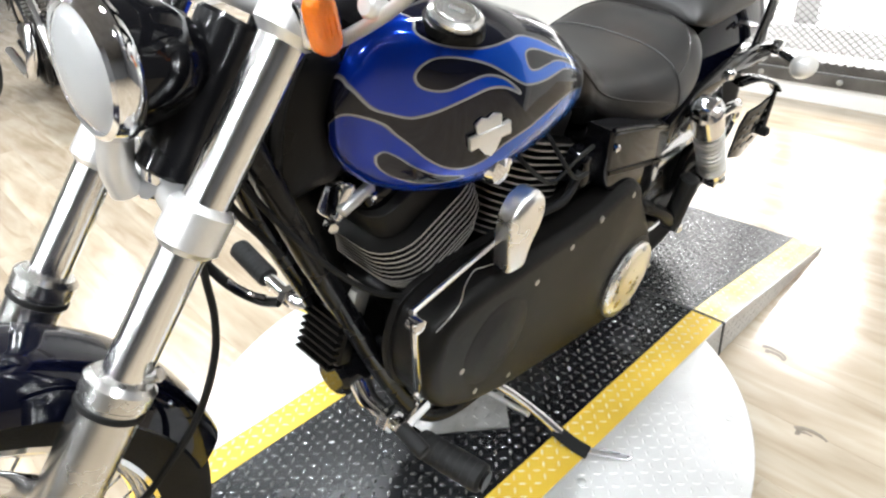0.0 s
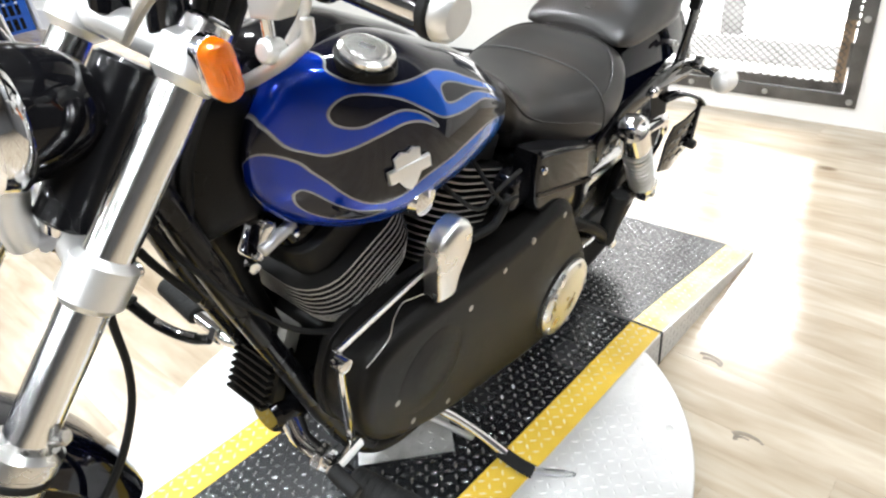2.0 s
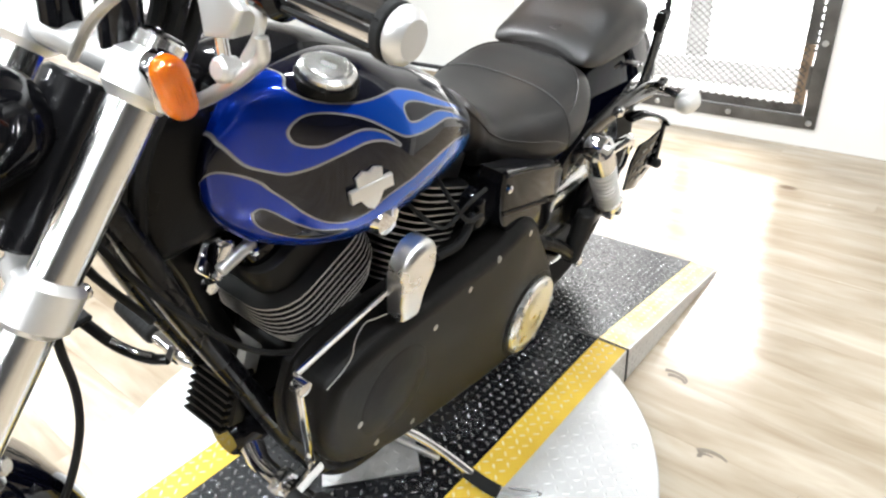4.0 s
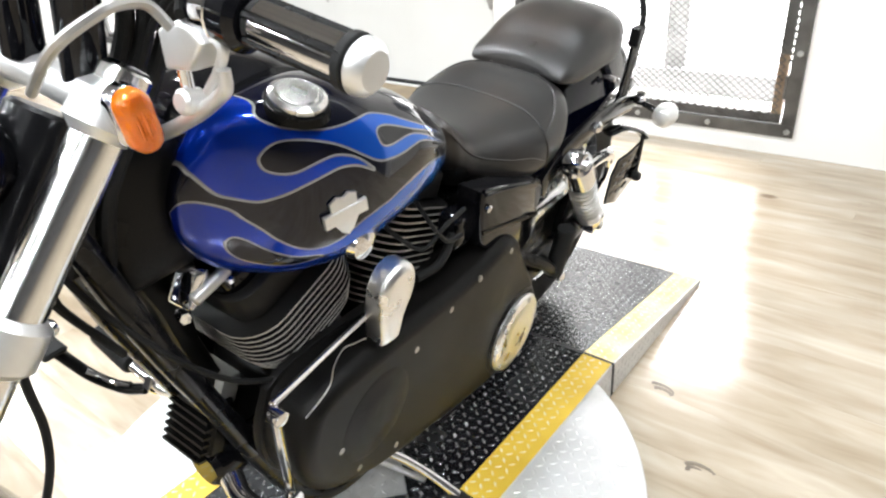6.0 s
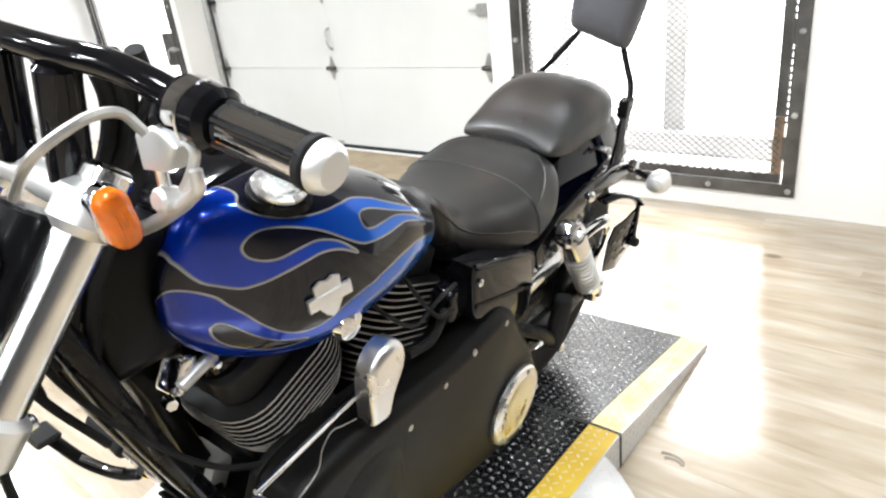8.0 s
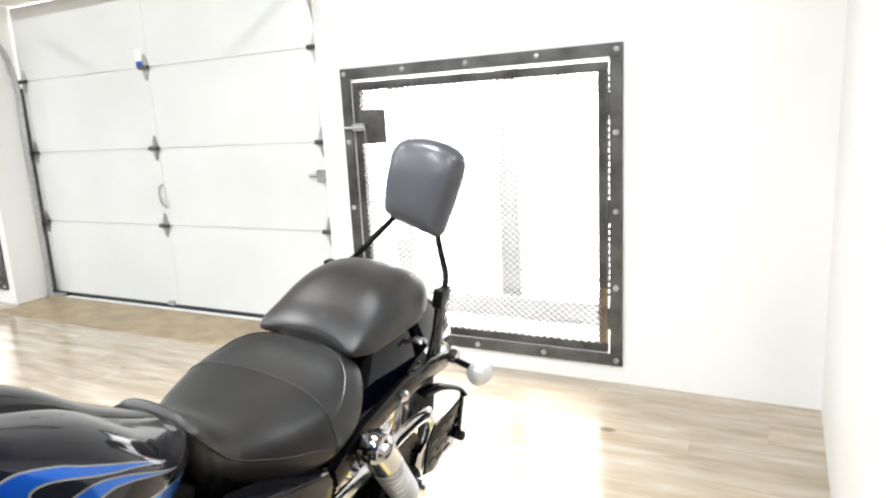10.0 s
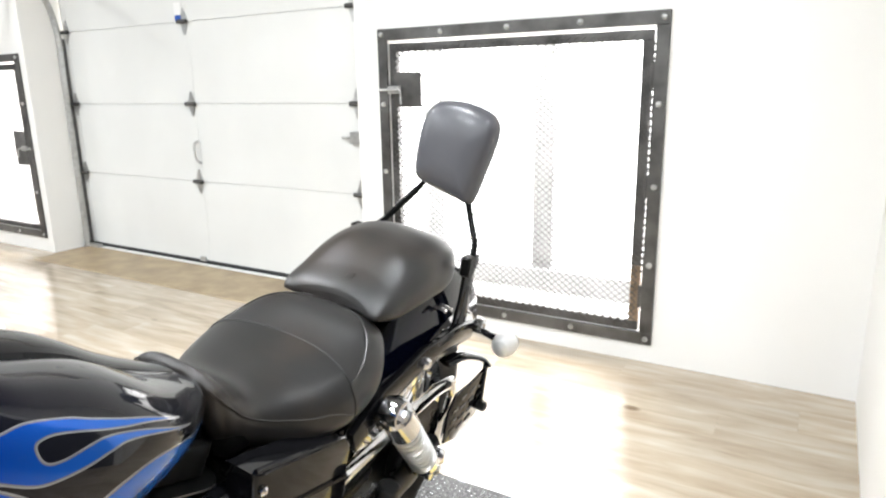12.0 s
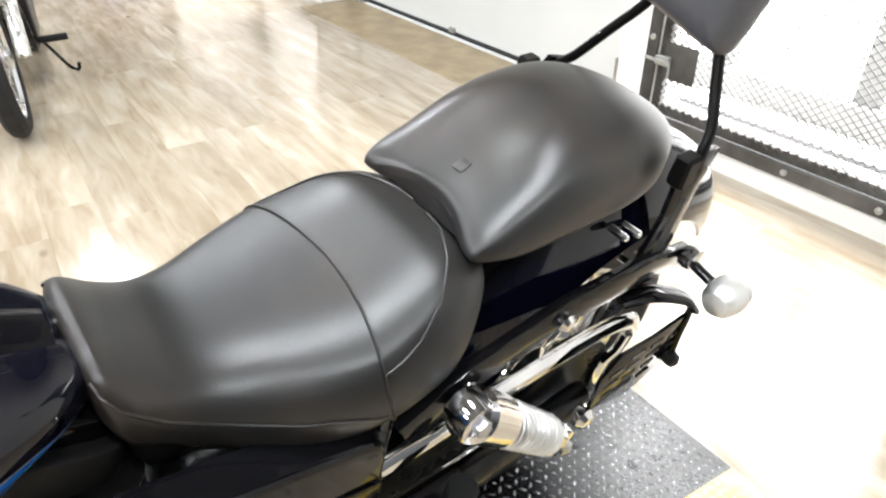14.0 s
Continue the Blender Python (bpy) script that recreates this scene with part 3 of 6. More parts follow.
def garage_door():
    t = thing("garage_door", "closed white sectional garage door with zinc hinges", "garage door", m=Matrix.Translation((-3.265, DOOR_Y, 0)))
    inv = t.matrix_world.inverted()

    def put(name, bm, mat, parent, lab=""):
        bmesh.ops.transform(bm, matrix=inv, verts=bm.verts[:])
        return part(name, bm, mat, parent, lab)
    rows = [0.03, 0.604, 1.135, 1.668, 2.2]
    panels = []
    for z0, z1 in zip(rows, rows[1:]):
        p = put("door_panel", box(DOOR_X0 + 0.02, DOOR_X1 - 0.015, DOOR_Y, DOOR_Y + 0.045, z0 + 0.0012, z1 - 0.0012, 0.001), "door_white", t)
        panels.append(p)
        for x in (DOOR_X0 + 0.045, -3.30, DOOR_X1 - 0.10):
            put("stile", box(x - 0.03, x + 0.03, DOOR_Y - 0.0018, DOOR_Y - 0.0002, z0 + 0.006, z1 - 0.006), "door_white", p)
    for z, p in zip(rows[1:4], panels[1:]):
        for x in (DOOR_X0 + 0.062, -3.30, DOOR_X1 - 0.088):
            bm = bmesh.new()
            vs = [bm.verts.new((x + u, DOOR_Y - 0.003, z + v)) for u, v in ((-0.036, 0), (-0.008, 0.085), (0.008, 0.085), (0.036, 0), (0.008, -0.085), (-0.008, -0.085))]
            bm.faces.new(vs)
            ex = bmesh.ops.extrude_face_region(bm, geom=bm.faces[:])
            bmesh.ops.translate(bm, vec=(0, -0.004, 0), verts=[g for g in ex["geom"] if isinstance(g, bmesh.types.BMVert)])
            h = put("hinge", bm, "galv", p)
            put("pin", rod((x - 0.045, DOOR_Y - 0.020, z), (x + 0.045, DOOR_Y - 0.020, z), 0.014, 12, None, None, 0.003), "raw_steel", h)
    lift = put("lift_handle", tube([(-3.28, DOOR_Y - 0.004, 0.885), (-3.28, DOOR_Y - 0.035, 0.865), (-3.275, DOOR_Y - 0.045, 0.81), (-3.268, DOOR_Y - 0.035, 0.755), (-3.265, DOOR_Y - 0.004, 0.735)], 0.008, 10, 5), "galv", panels[1], "bent zinc pull handle")
    bolt = put("slide_lock", box(DOOR_X1 - 0.14, DOOR_X1 - 0.03, DOOR_Y - 0.03, DOOR_Y - 0.003, 0.905, 0.975, 0.004), "galv", panels[1])
    put("slide_rod", rod((DOOR_X1 - 0.20, DOOR_Y - 0.02, 0.94), (DOOR_X1 - 0.01, DOOR_Y - 0.02, 0.94), 0.008, 10, None, None, 0.002), "galv", bolt)
    put("sticker", box(-3.385, -3.315, DOOR_Y - 0.0055, DOOR_Y - 0.004, 1.665, 1.79), "white_paint", panels[3], "small white and blue warning sticker")
    put("sticker", box(-3.38, -3.32, DOOR_Y - 0.0075, DOOR_Y - 0.006, 1.672, 1.71), "blue_plastic", panels[3], "blue field of the sticker")
    # unseen sheet added behind the panels to stop backdrop light at their joints
    put("door_backing", box(DOOR_X0 + 0.02, DOOR_X1 - 0.015, DOOR_Y + 0.046, DOOR_Y + 0.052, 0.03, 2.21), "door_white", t)
    put("bottom_seal", box(DOOR_X0 + 0.03, DOOR_X1 - 0.02, DOOR_Y - 0.012, DOOR_Y + 0.05, 0.0, 0.032, 0.006), "seal", t, "black rubber bottom seal")
    put("seal_clip", box(-3.37, -3.31, DOOR_Y - 0.022, DOOR_Y - 0.002, 0.025, 0.06, 0.004), "galv", t)
    # vertical tracks, with the left one bending under the ceiling
    for x, s in ((DOOR_X0 + 0.016, 1), (DOOR_X1 - 0.012, -1)):
        tr = put("track", tube([(x, DOOR_Y - 0.05, 0.05), (x, DOOR_Y - 0.05, 1.2), (x, DOOR_Y - 0.052, 1.68), (x, DOOR_Y - 0.14, 1.95), (x, DOOR_Y - 0.40, 2.12), (x, DOOR_Y - 1.4, 2.16)], 0.020, 8, 6, flat=1.3), "galv", t)
        put("track_angle", box(min(x - s * 0.012, x + s * 0.012), max(x - s * 0.012, x + s * 0.012), DOOR_Y - 0.045, DOOR_Y - 0.006, 0.02, 1.62, 0.001), "raw_steel", tr)
        put("foot_bracket", box(min(x, x + s * 0.06), max(x, x + s * 0.06), DOOR_Y - 0.075, DOOR_Y - 0.068, 0.0, 0.24, 0.002), "galv", tr)
        put("foot_angle", box(min(x, x + s * 0.17), max(x, x + s * 0.17), DOOR_Y - 0.07, DOOR_Y - 0.03, 0.0, 0.03, 0.003), "galv", tr)
    return t


garage_door()
# bright line of light under the door, laid down as a white strip
part("sill_strip", box(DOOR_X0 + 0.20, -1.95, DOOR_Y - 0.048, DOOR_Y - 0.014, -0.006, 0.010, 0.002), "white_paint", kind="structure", label="white strip standing in for the light along the foot of the garage door")
part("threshold", box(DOOR_X0 + 0.06, -1.95, 3.745, DOOR_Y - 0.05, -0.006, 0.006, 0.003), worn("threshold_board", (0.37, 0.285, 0.175), (0.22, 0.155, 0.085), 0.42, 0, 7, 0.3, 60), kind="structure", label="worn brown board at the foot of the garage door")

# ---------------------------------------------------------------- turntable and ramp


def lug_mesh(places, z_of, length=0.0175, width=0.0054, height=0.0016):
    """Raised tread bars of checker plate: places are (x, y, degrees)."""
    vs, fs = [], []
    for x, y, a in places:
        c, s = math.cos(radians(a)), math.sin(radians(a))
        k = len(vs)
        for u, v, h in ((-0.5, 0, 0), (-0.22, 0.5, 0), (0.22, 0.5, 0), (0.5, 0, 0), (0.22, -0.5, 0), (-0.22, -0.5, 0), (-0.30, 0, 1), (0, 0.16, 1), (0.30, 0, 1), (0, -0.16, 1)):
            px, py = x + u * length * c - v * width * s, y + u * length * s + v * width * c
            vs.append((px, py, z_of(px, py) + h * height - 0.0002 * (1 - h)))
        fs += [(k, k + 1, k + 7, k + 6), (k + 1, k + 2, k + 7), (k + 2, k + 3, k + 8, k + 7), (k + 3, k + 4, k + 9, k + 8), (k + 4, k + 5, k + 9), (k + 5, k, k + 6, k + 9), (k + 6, k + 7, k + 8, k + 9)]
    me = bpy.data.meshes.new("tread")
    me.from_pydata(vs, [], [f[::-1] for f in fs])
    return finish(me, 50)


def lug_places(x0, x1, y0, y1, pitch, keep=None):
    out = []
    for i in range(int((x1 - x0) / pitch) + 1):
        for j in range(int((y1 - y0) / pitch) + 1):
            x, y = x0 + (i + 0.5) * pitch, y0 + (j + 0.5) * pitch
            if x > x1 - 0.010 or y > y1 - 0.010 or (keep and not keep(x, y)):
                continue
            out.append((x, y, 45 if (i + j) % 2 else -45))
    return out


DISC = (-0.369, 1.544)
DISC_R, DISC_Z = 0.595, 0.097
RAMP_X0, RAMP_X1, RAMP_Z = -0.652, -0.071, 0.10
HINGE_Y, FRONT_Y = 2.14, 0.60
STRIPE = 0.078

turntable = thing("turntable", "round aluminium checker-plate turntable flush on the wooden floor", "turntable", m=Matrix.Translation((DISC[0], DISC[1], 0)))
inv = turntable.matrix_world.inverted()
part("base", spun([(DISC_R - 0.06, -0.004), (DISC_R - 0.06, DISC_Z - 0.010)], 64), "satin_black", turntable, "black drum under the plate")
bm = spun([(DISC_R - 0.002, DISC_Z - 0.010), (DISC_R, DISC_Z - 0.008), (DISC_R, DISC_Z - 0.002), (DISC_R - 0.002, DISC_Z)], 96)
part("disc", bm, "plate", turntable)
me = lug_mesh(lug_places(DISC[0] - DISC_R, DISC[0] + DISC_R, DISC[1] - DISC_R, DISC[1] + DISC_R, 0.021,
                         lambda x, y: math.hypot(x - DISC[0], y - DISC[1]) < DISC_R - 0.018 and not (RAMP_X0 - 0.005 < x < RAMP_X1 + 0.005)), lambda x, y: DISC_Z)
me.transform(inv)
part("tread", me, "plate", turntable, kind="stuff")
for a in (-78, -40, -2, 35, 68, 112, 150, 190, 230):
    for r in (DISC_R - 0.04, 0.33):
        x, y = r * math.cos(radians(a)), r * math.sin(radians(a))
        if RAMP_X0 - 0.02 < DISC[0] + x < RAMP_X1 + 0.02:
            continue
        part("screw", spun([(0.009, DISC_Z), (0.009, DISC_Z + 0.002), (0.004, DISC_Z + 0.004)], 10, Matrix.Translation((x, y, 0))), "galv", turntable)

ramp = thing("ramp", "black checker-plate motorcycle ramp with yellow edge stripes on the turntable", "ramp", m=Matrix.Translation(((RAMP_X0 + RAMP_X1) / 2, 1.55, 0)))
rinv = ramp.matrix_world.inverted()
TIP_Y, TIP_Z = 2.77, 0.014


def ramp_z(x, y):
    if y > HINGE_Y:
        return RAMP_Z + (TIP_Z - RAMP_Z) * (y - HINGE_Y) / (TIP_Y - HINGE_Y)
    if y < FRONT_Y:
        return RAMP_Z + (TIP_Z - RAMP_Z) * (FRONT_Y - y) / (TIP_Y - HINGE_Y)
    return RAMP_Z


def deck(name, x0, x1, y0, y1, mat, parent, lift=0.0, thick=0.006, lab=""):
    bm = bmesh.new()
    z0, z1 = ramp_z(0, (y0 + y1) / 2 - (y1 - y0) * 0.499) + lift, ramp_z(0, (y0 + y1) / 2 + (y1 - y0) * 0.499) + lift
    top = [bm.verts.new(p) for p in ((x0, y0, z0), (x1, y0, z0), (x1, y1, z1), (x0, y1, z1))]
    low = [bm.verts.new(v.co - Vector((0, 0, thick))) for v in top]
    bm.faces.new(top), bm.faces.new(low[::-1])
    for k in range(4):
        bm.faces.new((top[k], low[k], low[(k + 1) % 4], top[(k + 1) % 4]))
    bmesh.ops.transform(bm, matrix=rinv, verts=bm.verts[:])
    return part(name, bm, mat, parent, lab)


def skirt(x, y0, y1, parent):
    bm = bmesh.new()
    lo0 = 0.0 if math.hypot(x - DISC[0], y0 - DISC[1]) > DISC_R else DISC_Z
    s = 0.003 if x > -0.3 else -0.003
    a, b = ramp_z(0, (y0 + y1) / 2 - (y1 - y0) * 0.499) - 0.001, ramp_z(0, (y0 + y1) / 2 + (y1 - y0) * 0.499) - 0.001
    pts = [(y0, lo0), (y1, lo0), (y1, b), (y0, a)]
    fr = [bm.verts.new((x, y, z)) for y, z in pts]
    bk = [bm.verts.new((x + s, y, z)) for y, z in pts]
    bm.faces.new(fr), bm.faces.new(bk[::-1])
    for k in range(4):
        bm.faces.new((fr[k], bk[k], bk[(k + 1) % 4], fr[(k + 1) % 4]))
    bmesh.ops.transform(bm, matrix=rinv, verts=bm.verts[:])
    sk = part("skirt", bm, "plate", parent, "bare checker-plate side")
    me = lug_mesh(lug_places(y0, y1, lo0, max(a, b), 0.021, lambda u, v: v < a + (b - a) * (u - y0) / (y1 - y0) - 0.012), lambda u, v: 0.0)
    turn = Matrix(((0, 0, 1 if x > -0.3 else -1, x + s), (1, 0, 0, 0), (0, 1, 0, 0), (0, 0, 0, 1)))
    me.transform(rinv @ turn)
    part("tread", me, "plate", sk, kind="stuff")
    return sk


for y0, y1 in ((0.05, FRONT_Y - 0.002), (FRONT_Y + 0.002, HINGE_Y - 0.004), (HINGE_Y + 0.004, TIP_Y)):
    d = deck("deck", RAMP_X0 + STRIPE, RAMP_X1 - STRIPE, y0, y1, "ramp_black", ramp)
    me = lug_mesh(lug_places(RAMP_X0 + STRIPE, RAMP_X1 - STRIPE, y0, y1, 0.021), ramp_z)
    me.transform(rinv)
    part("tread", me, worn("worn_black_tread", (0.30, 0.30, 0.30), (0.10, 0.10, 0.104), 0.24, 0.85, 30, 0.1, 200) if y0 < 0.3 else bpy.data.materials["worn_black_tread"], d, kind="stuff")
    for x0 in (RAMP_X0, RAMP_X1 - STRIPE):
        e = deck("edge_stripe", x0, x0 + STRIPE, y0, y1, "yellow" if y0 < HINGE_Y else "yellow_worn_glare", ramp, 0.0006, lab="worn yellow painted edge")
        me = lug_mesh(lug_places(x0, x0 + STRIPE, y0, y1, 0.021), lambda x, y: ramp_z(x, y) + 0.0006)
        me.transform(rinv)
        part("tread", me, "yellow_worn", e, kind="stuff")
    skirt(RAMP_X1, y0, y1, ramp)
    skirt(RAMP_X0, y0, y1, ramp)
for y in (HINGE_Y, FRONT_Y):
    bm = box(RAMP_X0 + 0.002, RAMP_X1 - 0.002, y - 0.004, y + 0.004, RAMP_Z - 0.01, RAMP_Z + 0.001)
    box(RAMP_X1 - 0.002, RAMP_X1 + 0.005, y - 0.004, y + 0.004, 0.0, RAMP_Z + 0.001, 0, bm)
    bmesh.ops.transform(bm, matrix=rinv, verts=bm.verts[:])
    part("hinge_gap", bm, "seal", ramp, "dark hinge joint")
PATCH = pose(-0.334, 1.499, RAMP_Z + 0.003, 0, 0, 48.7)
bm = slab([(-0.10, -0.053), (0.10, -0.053), (0.10, 0.053), (-0.10, 0.053)], 0.003, PATCH)
offcut = thing("tread_plate_offcut", "small loose aluminium checker-plate offcut lying on the black ramp", "metal plate", m=PATCH)
bmesh.ops.transform(bm, matrix=PATCH.inverted(), verts=bm.verts[:])
part("plate", bm, "galv", offcut)
me = lug_mesh(lug_places(-0.10, 0.10, -0.053, 0.053, 0.024), lambda x, y: 0.003)
part("tread", me, "galv", offcut, kind="stuff")
# ---------------------------------------------------------------- the motorcycle
# Its own axes: x to its left, y to its tail, z up; it leans to its left on the side stand.
BIKE = Matrix.Translation((-0.363, 1.334, 0.14)) @ pose(0, 0, 0, 0, 0, 4.5) @ pose(0, 0, 0, 0, 11, 0)
bike = thing("motorcycle", "midnight blue cruiser motorcycle with flame-painted tank on its side stand", "motorcycle", m=BIKE)


def bp(name, bm, mat, parent=None, label="", smooth=35):
    return part(name, bm, mat, parent or bike, label, smooth)


# ---- fuel tank: two lobes with a gap between their noses
TY = [-0.146, -0.142, -0.134, -0.121, -0.097, -0.048, 0.019, 0.087, 0.165, 0.242, 0.305, 0.335, 0.356, 0.370]
TT = [0.778, 0.798, 0.818, 0.842, 0.878, 0.892, 0.896, 0.873, 0.840, 0.786, 0.748, 0.733, 0.720, 0.703]
TB = [0.762, 0.742, 0.724, 0.705, 0.685, 0.669, 0.659, 0.668, 0.680, 0.690, 0.690, 0.689, 0.689, 0.692]
TW = [0.046, 0.056, 0.064, 0.075, 0.099, 0.145, 0.169, 0.174, 0.166, 0.141, 0.100, 0.074, 0.046, 0.018]


def tank_point(y, a, out=0.0):
    zt, zb, w = smooth_at(TY, TT, y), smooth_at(TY, TB, y), smooth_at(TY, TW, y)
    xi = min(0.003 + 0.14 * max(0, 0.05 - y) + (0.010 / 0.025 ** 2) * max(0, -0.121 - y) ** 2, w - 0.008)
    zc = zb + 0.46 * (zt - zb)
    c, s = math.cos(a), math.sin(a)
    h = (zt - zc) if s > 0 else (zc - zb)
    return Vector(((w + xi) / 2 + ((w - xi) / 2 + out) * math.copysign(abs(c) ** 0.8, c), y, zc + (h + out) * math.copysign(abs(s) ** 0.85, s)))


AK = 0.0018     # metres along the skin for one degree round it
FLAME_UPPER = [(-0.127, 175), (-0.080, 175), (-0.064, 100), (-0.062, 79), (-0.068, 66), (-0.062, 56.5), (-0.047, 49), (-0.018, 43), (0.008, 42), (0.031, 44.5), (0.056, 48.5), (0.090, 47.5), (0.113, 43.5), (0.158, 37), (0.23, 31), (0.160, 32), (0.125, 34.5), (0.093, 38.5), (0.071, 39.5), (0.056, 36.5), (0.055, 30), (0.061, 25.6), (0.076, 25.4), (0.101, 28.6), (0.120, 30.3), (0.150, 28.5), (0.25, 17),
               (0.198, 20), (0.145, 23.2), (0.124, 21.6), (0.095, 18.3), (0.067, 16.8), (0.047, 17.6), (0.024, 23), (-0.002, 31), (-0.023, 36.5), (-0.045, 41), (-0.060, 41.4), (-0.071, 37.5), (-0.078, 31), (-0.076, 24.5), (-0.067, 21.3), (-0.053, 21), (-0.031, 24.2), (-0.010, 25.8), (0.011, 23), (0.028, 18), (0.041, 12.6), (0.017, 17.2), (-0.005, 18.5), (-0.025, 16.5), (-0.049, 12.7), (-0.070, 7.8), (-0.087, 6), (-0.107, 12), (-0.118, 26), (-0.126, 53), (-0.128, 80)]
FLAME_LOWER = [(-0.16, 70), (-0.140, 34), (-0.128, 19), (-0.113, 8), (-0.099, 0.3), (-0.083, -8.3), (-0.071, -16), (-0.056, -22.5), (-0.038, -26), (-0.020, -25.3), (0.0, -20.5), (0.022, -12.5), (0.047, -8.5), (0.066, -6.5), (0.093, -2.5), (0.132, 1), (0.187, 3.5), (0.25, 1), (0.31, -8), (0.36, -40), (0.3, -88), (-0.16, -88)]
FLAME_DROP = [(-0.110, -20.5), (-0.104, -15.5), (-0.093, -18.4), (-0.077, -26.5), (-0.058, -32), (-0.038, -33.6), (-0.022, -35.5), (-0.042, -41.9), (-0.068, -45.8), (-0.090, -43), (-0.103, -37), (-0.109, -29)]
LOOPS = []
for pts in (FLAME_UPPER, FLAME_LOWER, FLAME_DROP):
    line = catmull([(y, a * AK, 0) for y, a in pts + pts[:1]], 5)[:-1]
    LOOPS.append(np.array([(v.x, v.y) for v in line]))



def flame_distance(y, a):
    """Distance from the edge of the nearest flame, in metres, positive inside; a in degrees."""
    p = np.array((y, a * AK))
    inside, best = False, 9.0
    for loop in LOOPS:
        q = np.roll(loop, -1, 0)
        d = q - loop
        t = np.clip(((p - loop) * d).sum(1) / np.maximum((d * d).sum(1), 1e-12), 0, 1)
        best = min(best, np.sqrt(((loop + d * t[:, None] - p) ** 2).sum(1)).min())
        cross = ((loop[:, 1] > p[1]) != (q[:, 1] > p[1]))
        xs = loop[:, 0] + (p[1] - loop[:, 1]) / np.where(cross, q[:, 1] - loop[:, 1], 1) * d[:, 0]
        if (cross & (xs > p[0])).sum() % 2:
            inside = not inside
    return best if inside else -best


NU, NV = 320, 400
bm = bmesh.new()
uv = bm.loops.layers.uv.new("flame")
ys = [TY[0] + (TY[-1] - TY[0]) * (0.5 - 0.5 * math.cos(math.pi * (0.03 + 0.95 * u / NU))) for u in range(NU + 1)]
mark, seen = {}, {}
for side in (1, -1):
    grid = []
    for y in ys:
        row = []
        for v in range(NV):
            a = 2 * math.pi * v / NV
            p = tank_point(y, a)
            q = bm.verts.new((p.x * side, p.y, p.z if side > 0 else 0.67 + (p.z - 0.67) * 0.86))
            deg = math.degrees(a)
            if (y, v) not in seen:
                seen[(y, v)] = flame_distance(y, deg - 360 if deg > 250 else deg)
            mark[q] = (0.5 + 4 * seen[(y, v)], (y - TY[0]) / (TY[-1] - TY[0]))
            row.append(q)
        grid.append(row)
    for a, b in zip(grid, grid[1:]):
        for v in range(NV):
            bm.faces.new((a[v], a[(v + 1) % NV], b[(v + 1) % NV], b[v]))
    bm.faces.new(grid[0][::-1]), bm.faces.new(grid[-1])
for f in bm.faces:
    for loop in f.loops:
        loop[uv].uv = mark[loop.vert]
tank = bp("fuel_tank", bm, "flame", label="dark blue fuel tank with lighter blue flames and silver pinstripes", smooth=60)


def on_tank(y, deg, out=0.0):
    """A pose on the tank's skin: z away from it, x to the tail."""
    a = radians(deg)
    p = tank_point(y, a, out)
    dy = tank_point(y + 0.004, a) - tank_point(y - 0.004, a)
    da = tank_point(y, a + 0.02) - tank_point(y, a - 0.02)
    x = dy.normalized()
    z = dy.cross(da).normalized()
    if z.dot(p - Vector((0.09, y, 0.78))) < 0:
        z = -z
    yy = z.cross(x)
    return Matrix.Translation(p) @ Matrix((x, yy, z)).transposed().to_4x4()


# plain badge: a shield crossed by a bar
m = on_tank(-0.004, -3, 0.0005) @ pose(0, 0, 0, 0, 0, 14)
bm = slab([(-0.018, 0.022), (-0.008, 0.027), (0, 0.023), (0.008, 0.027), (0.018, 0.022), (0.016, -0.010), (0.008, -0.024), (0, -0.030), (-0.008, -0.024), (-0.016, -0.010)], 0.0035, m, 0.0012)
badge = bp("badge", bm, "satin_alu", tank, "worn silver shield badge")
bp("badge_bar", slab([(-0.029, -0.008), (0.029, -0.008), (0.029, 0.009), (-0.029, 0.009)], 0.006, m, 0.0015), "satin_alu", tank, "silver crossbar of the badge")
# fuel cap, and the gauge and vent on the far lobe
cz = Vector((0.26, -0.02, 0.96)).normalized()
cx = Vector((0, 1, 0)).cross(cz).normalized()
m = Matrix.Translation((0.1155, -0.023, 0.8835)) @ Matrix((cx, cz.cross(cx), cz)).transposed().to_4x4() @ Matrix.Diagonal((0.84, 0.84, 0.9, 1))
cap = bp("fuel_cap", spun([(0.032, -0.004), (0.035, 0.003), (0.0375, 0.008), (0.037, 0.012), (0.031, 0.0155), (0.026, 0.0150), (0.024, 0.0165), (0.001, 0.0172)], 40, m), "alu", tank, "round satin chrome fuel cap")
bp("cap_slot", box(-0.010, 0.010, -0.004, 0.004, 0.0, 0.0006, 0.0002), "steel", cap).matrix_local = m @ Matrix.Translation((0, 0, 0.0172)) @ pose(0, 0, 0, 0, 0, 25)
bp("cap_seal", spun([(0.044, -0.006), (0.041, 0.004), (0.033, 0.006)], 40, m), "satin_black", tank)
for y, z, k in ((0.060, 0.846, 1.0), (0.162, 0.810, 0.86)):
    m = Matrix.Translation((-0.105, y, z)) @ pose(0, 0, 0, 12, -14, 0) @ Matrix.Diagonal((k, k, k, 1))
    g = bp("fuel_gauge", spun([(0.022, -0.004), (0.020, 0.004), (0.017, 0.010), (0.027, 0.013), (0.029, 0.020), (0.026, 0.025), (0.001, 0.028)], 32, m), "chrome", tank, "small round chrome cap")
    bp("gauge_base", spun([(0.033, -0.006), (0.032, 0.003), (0.022, 0.005)], 32, m), "satin_alu", g)
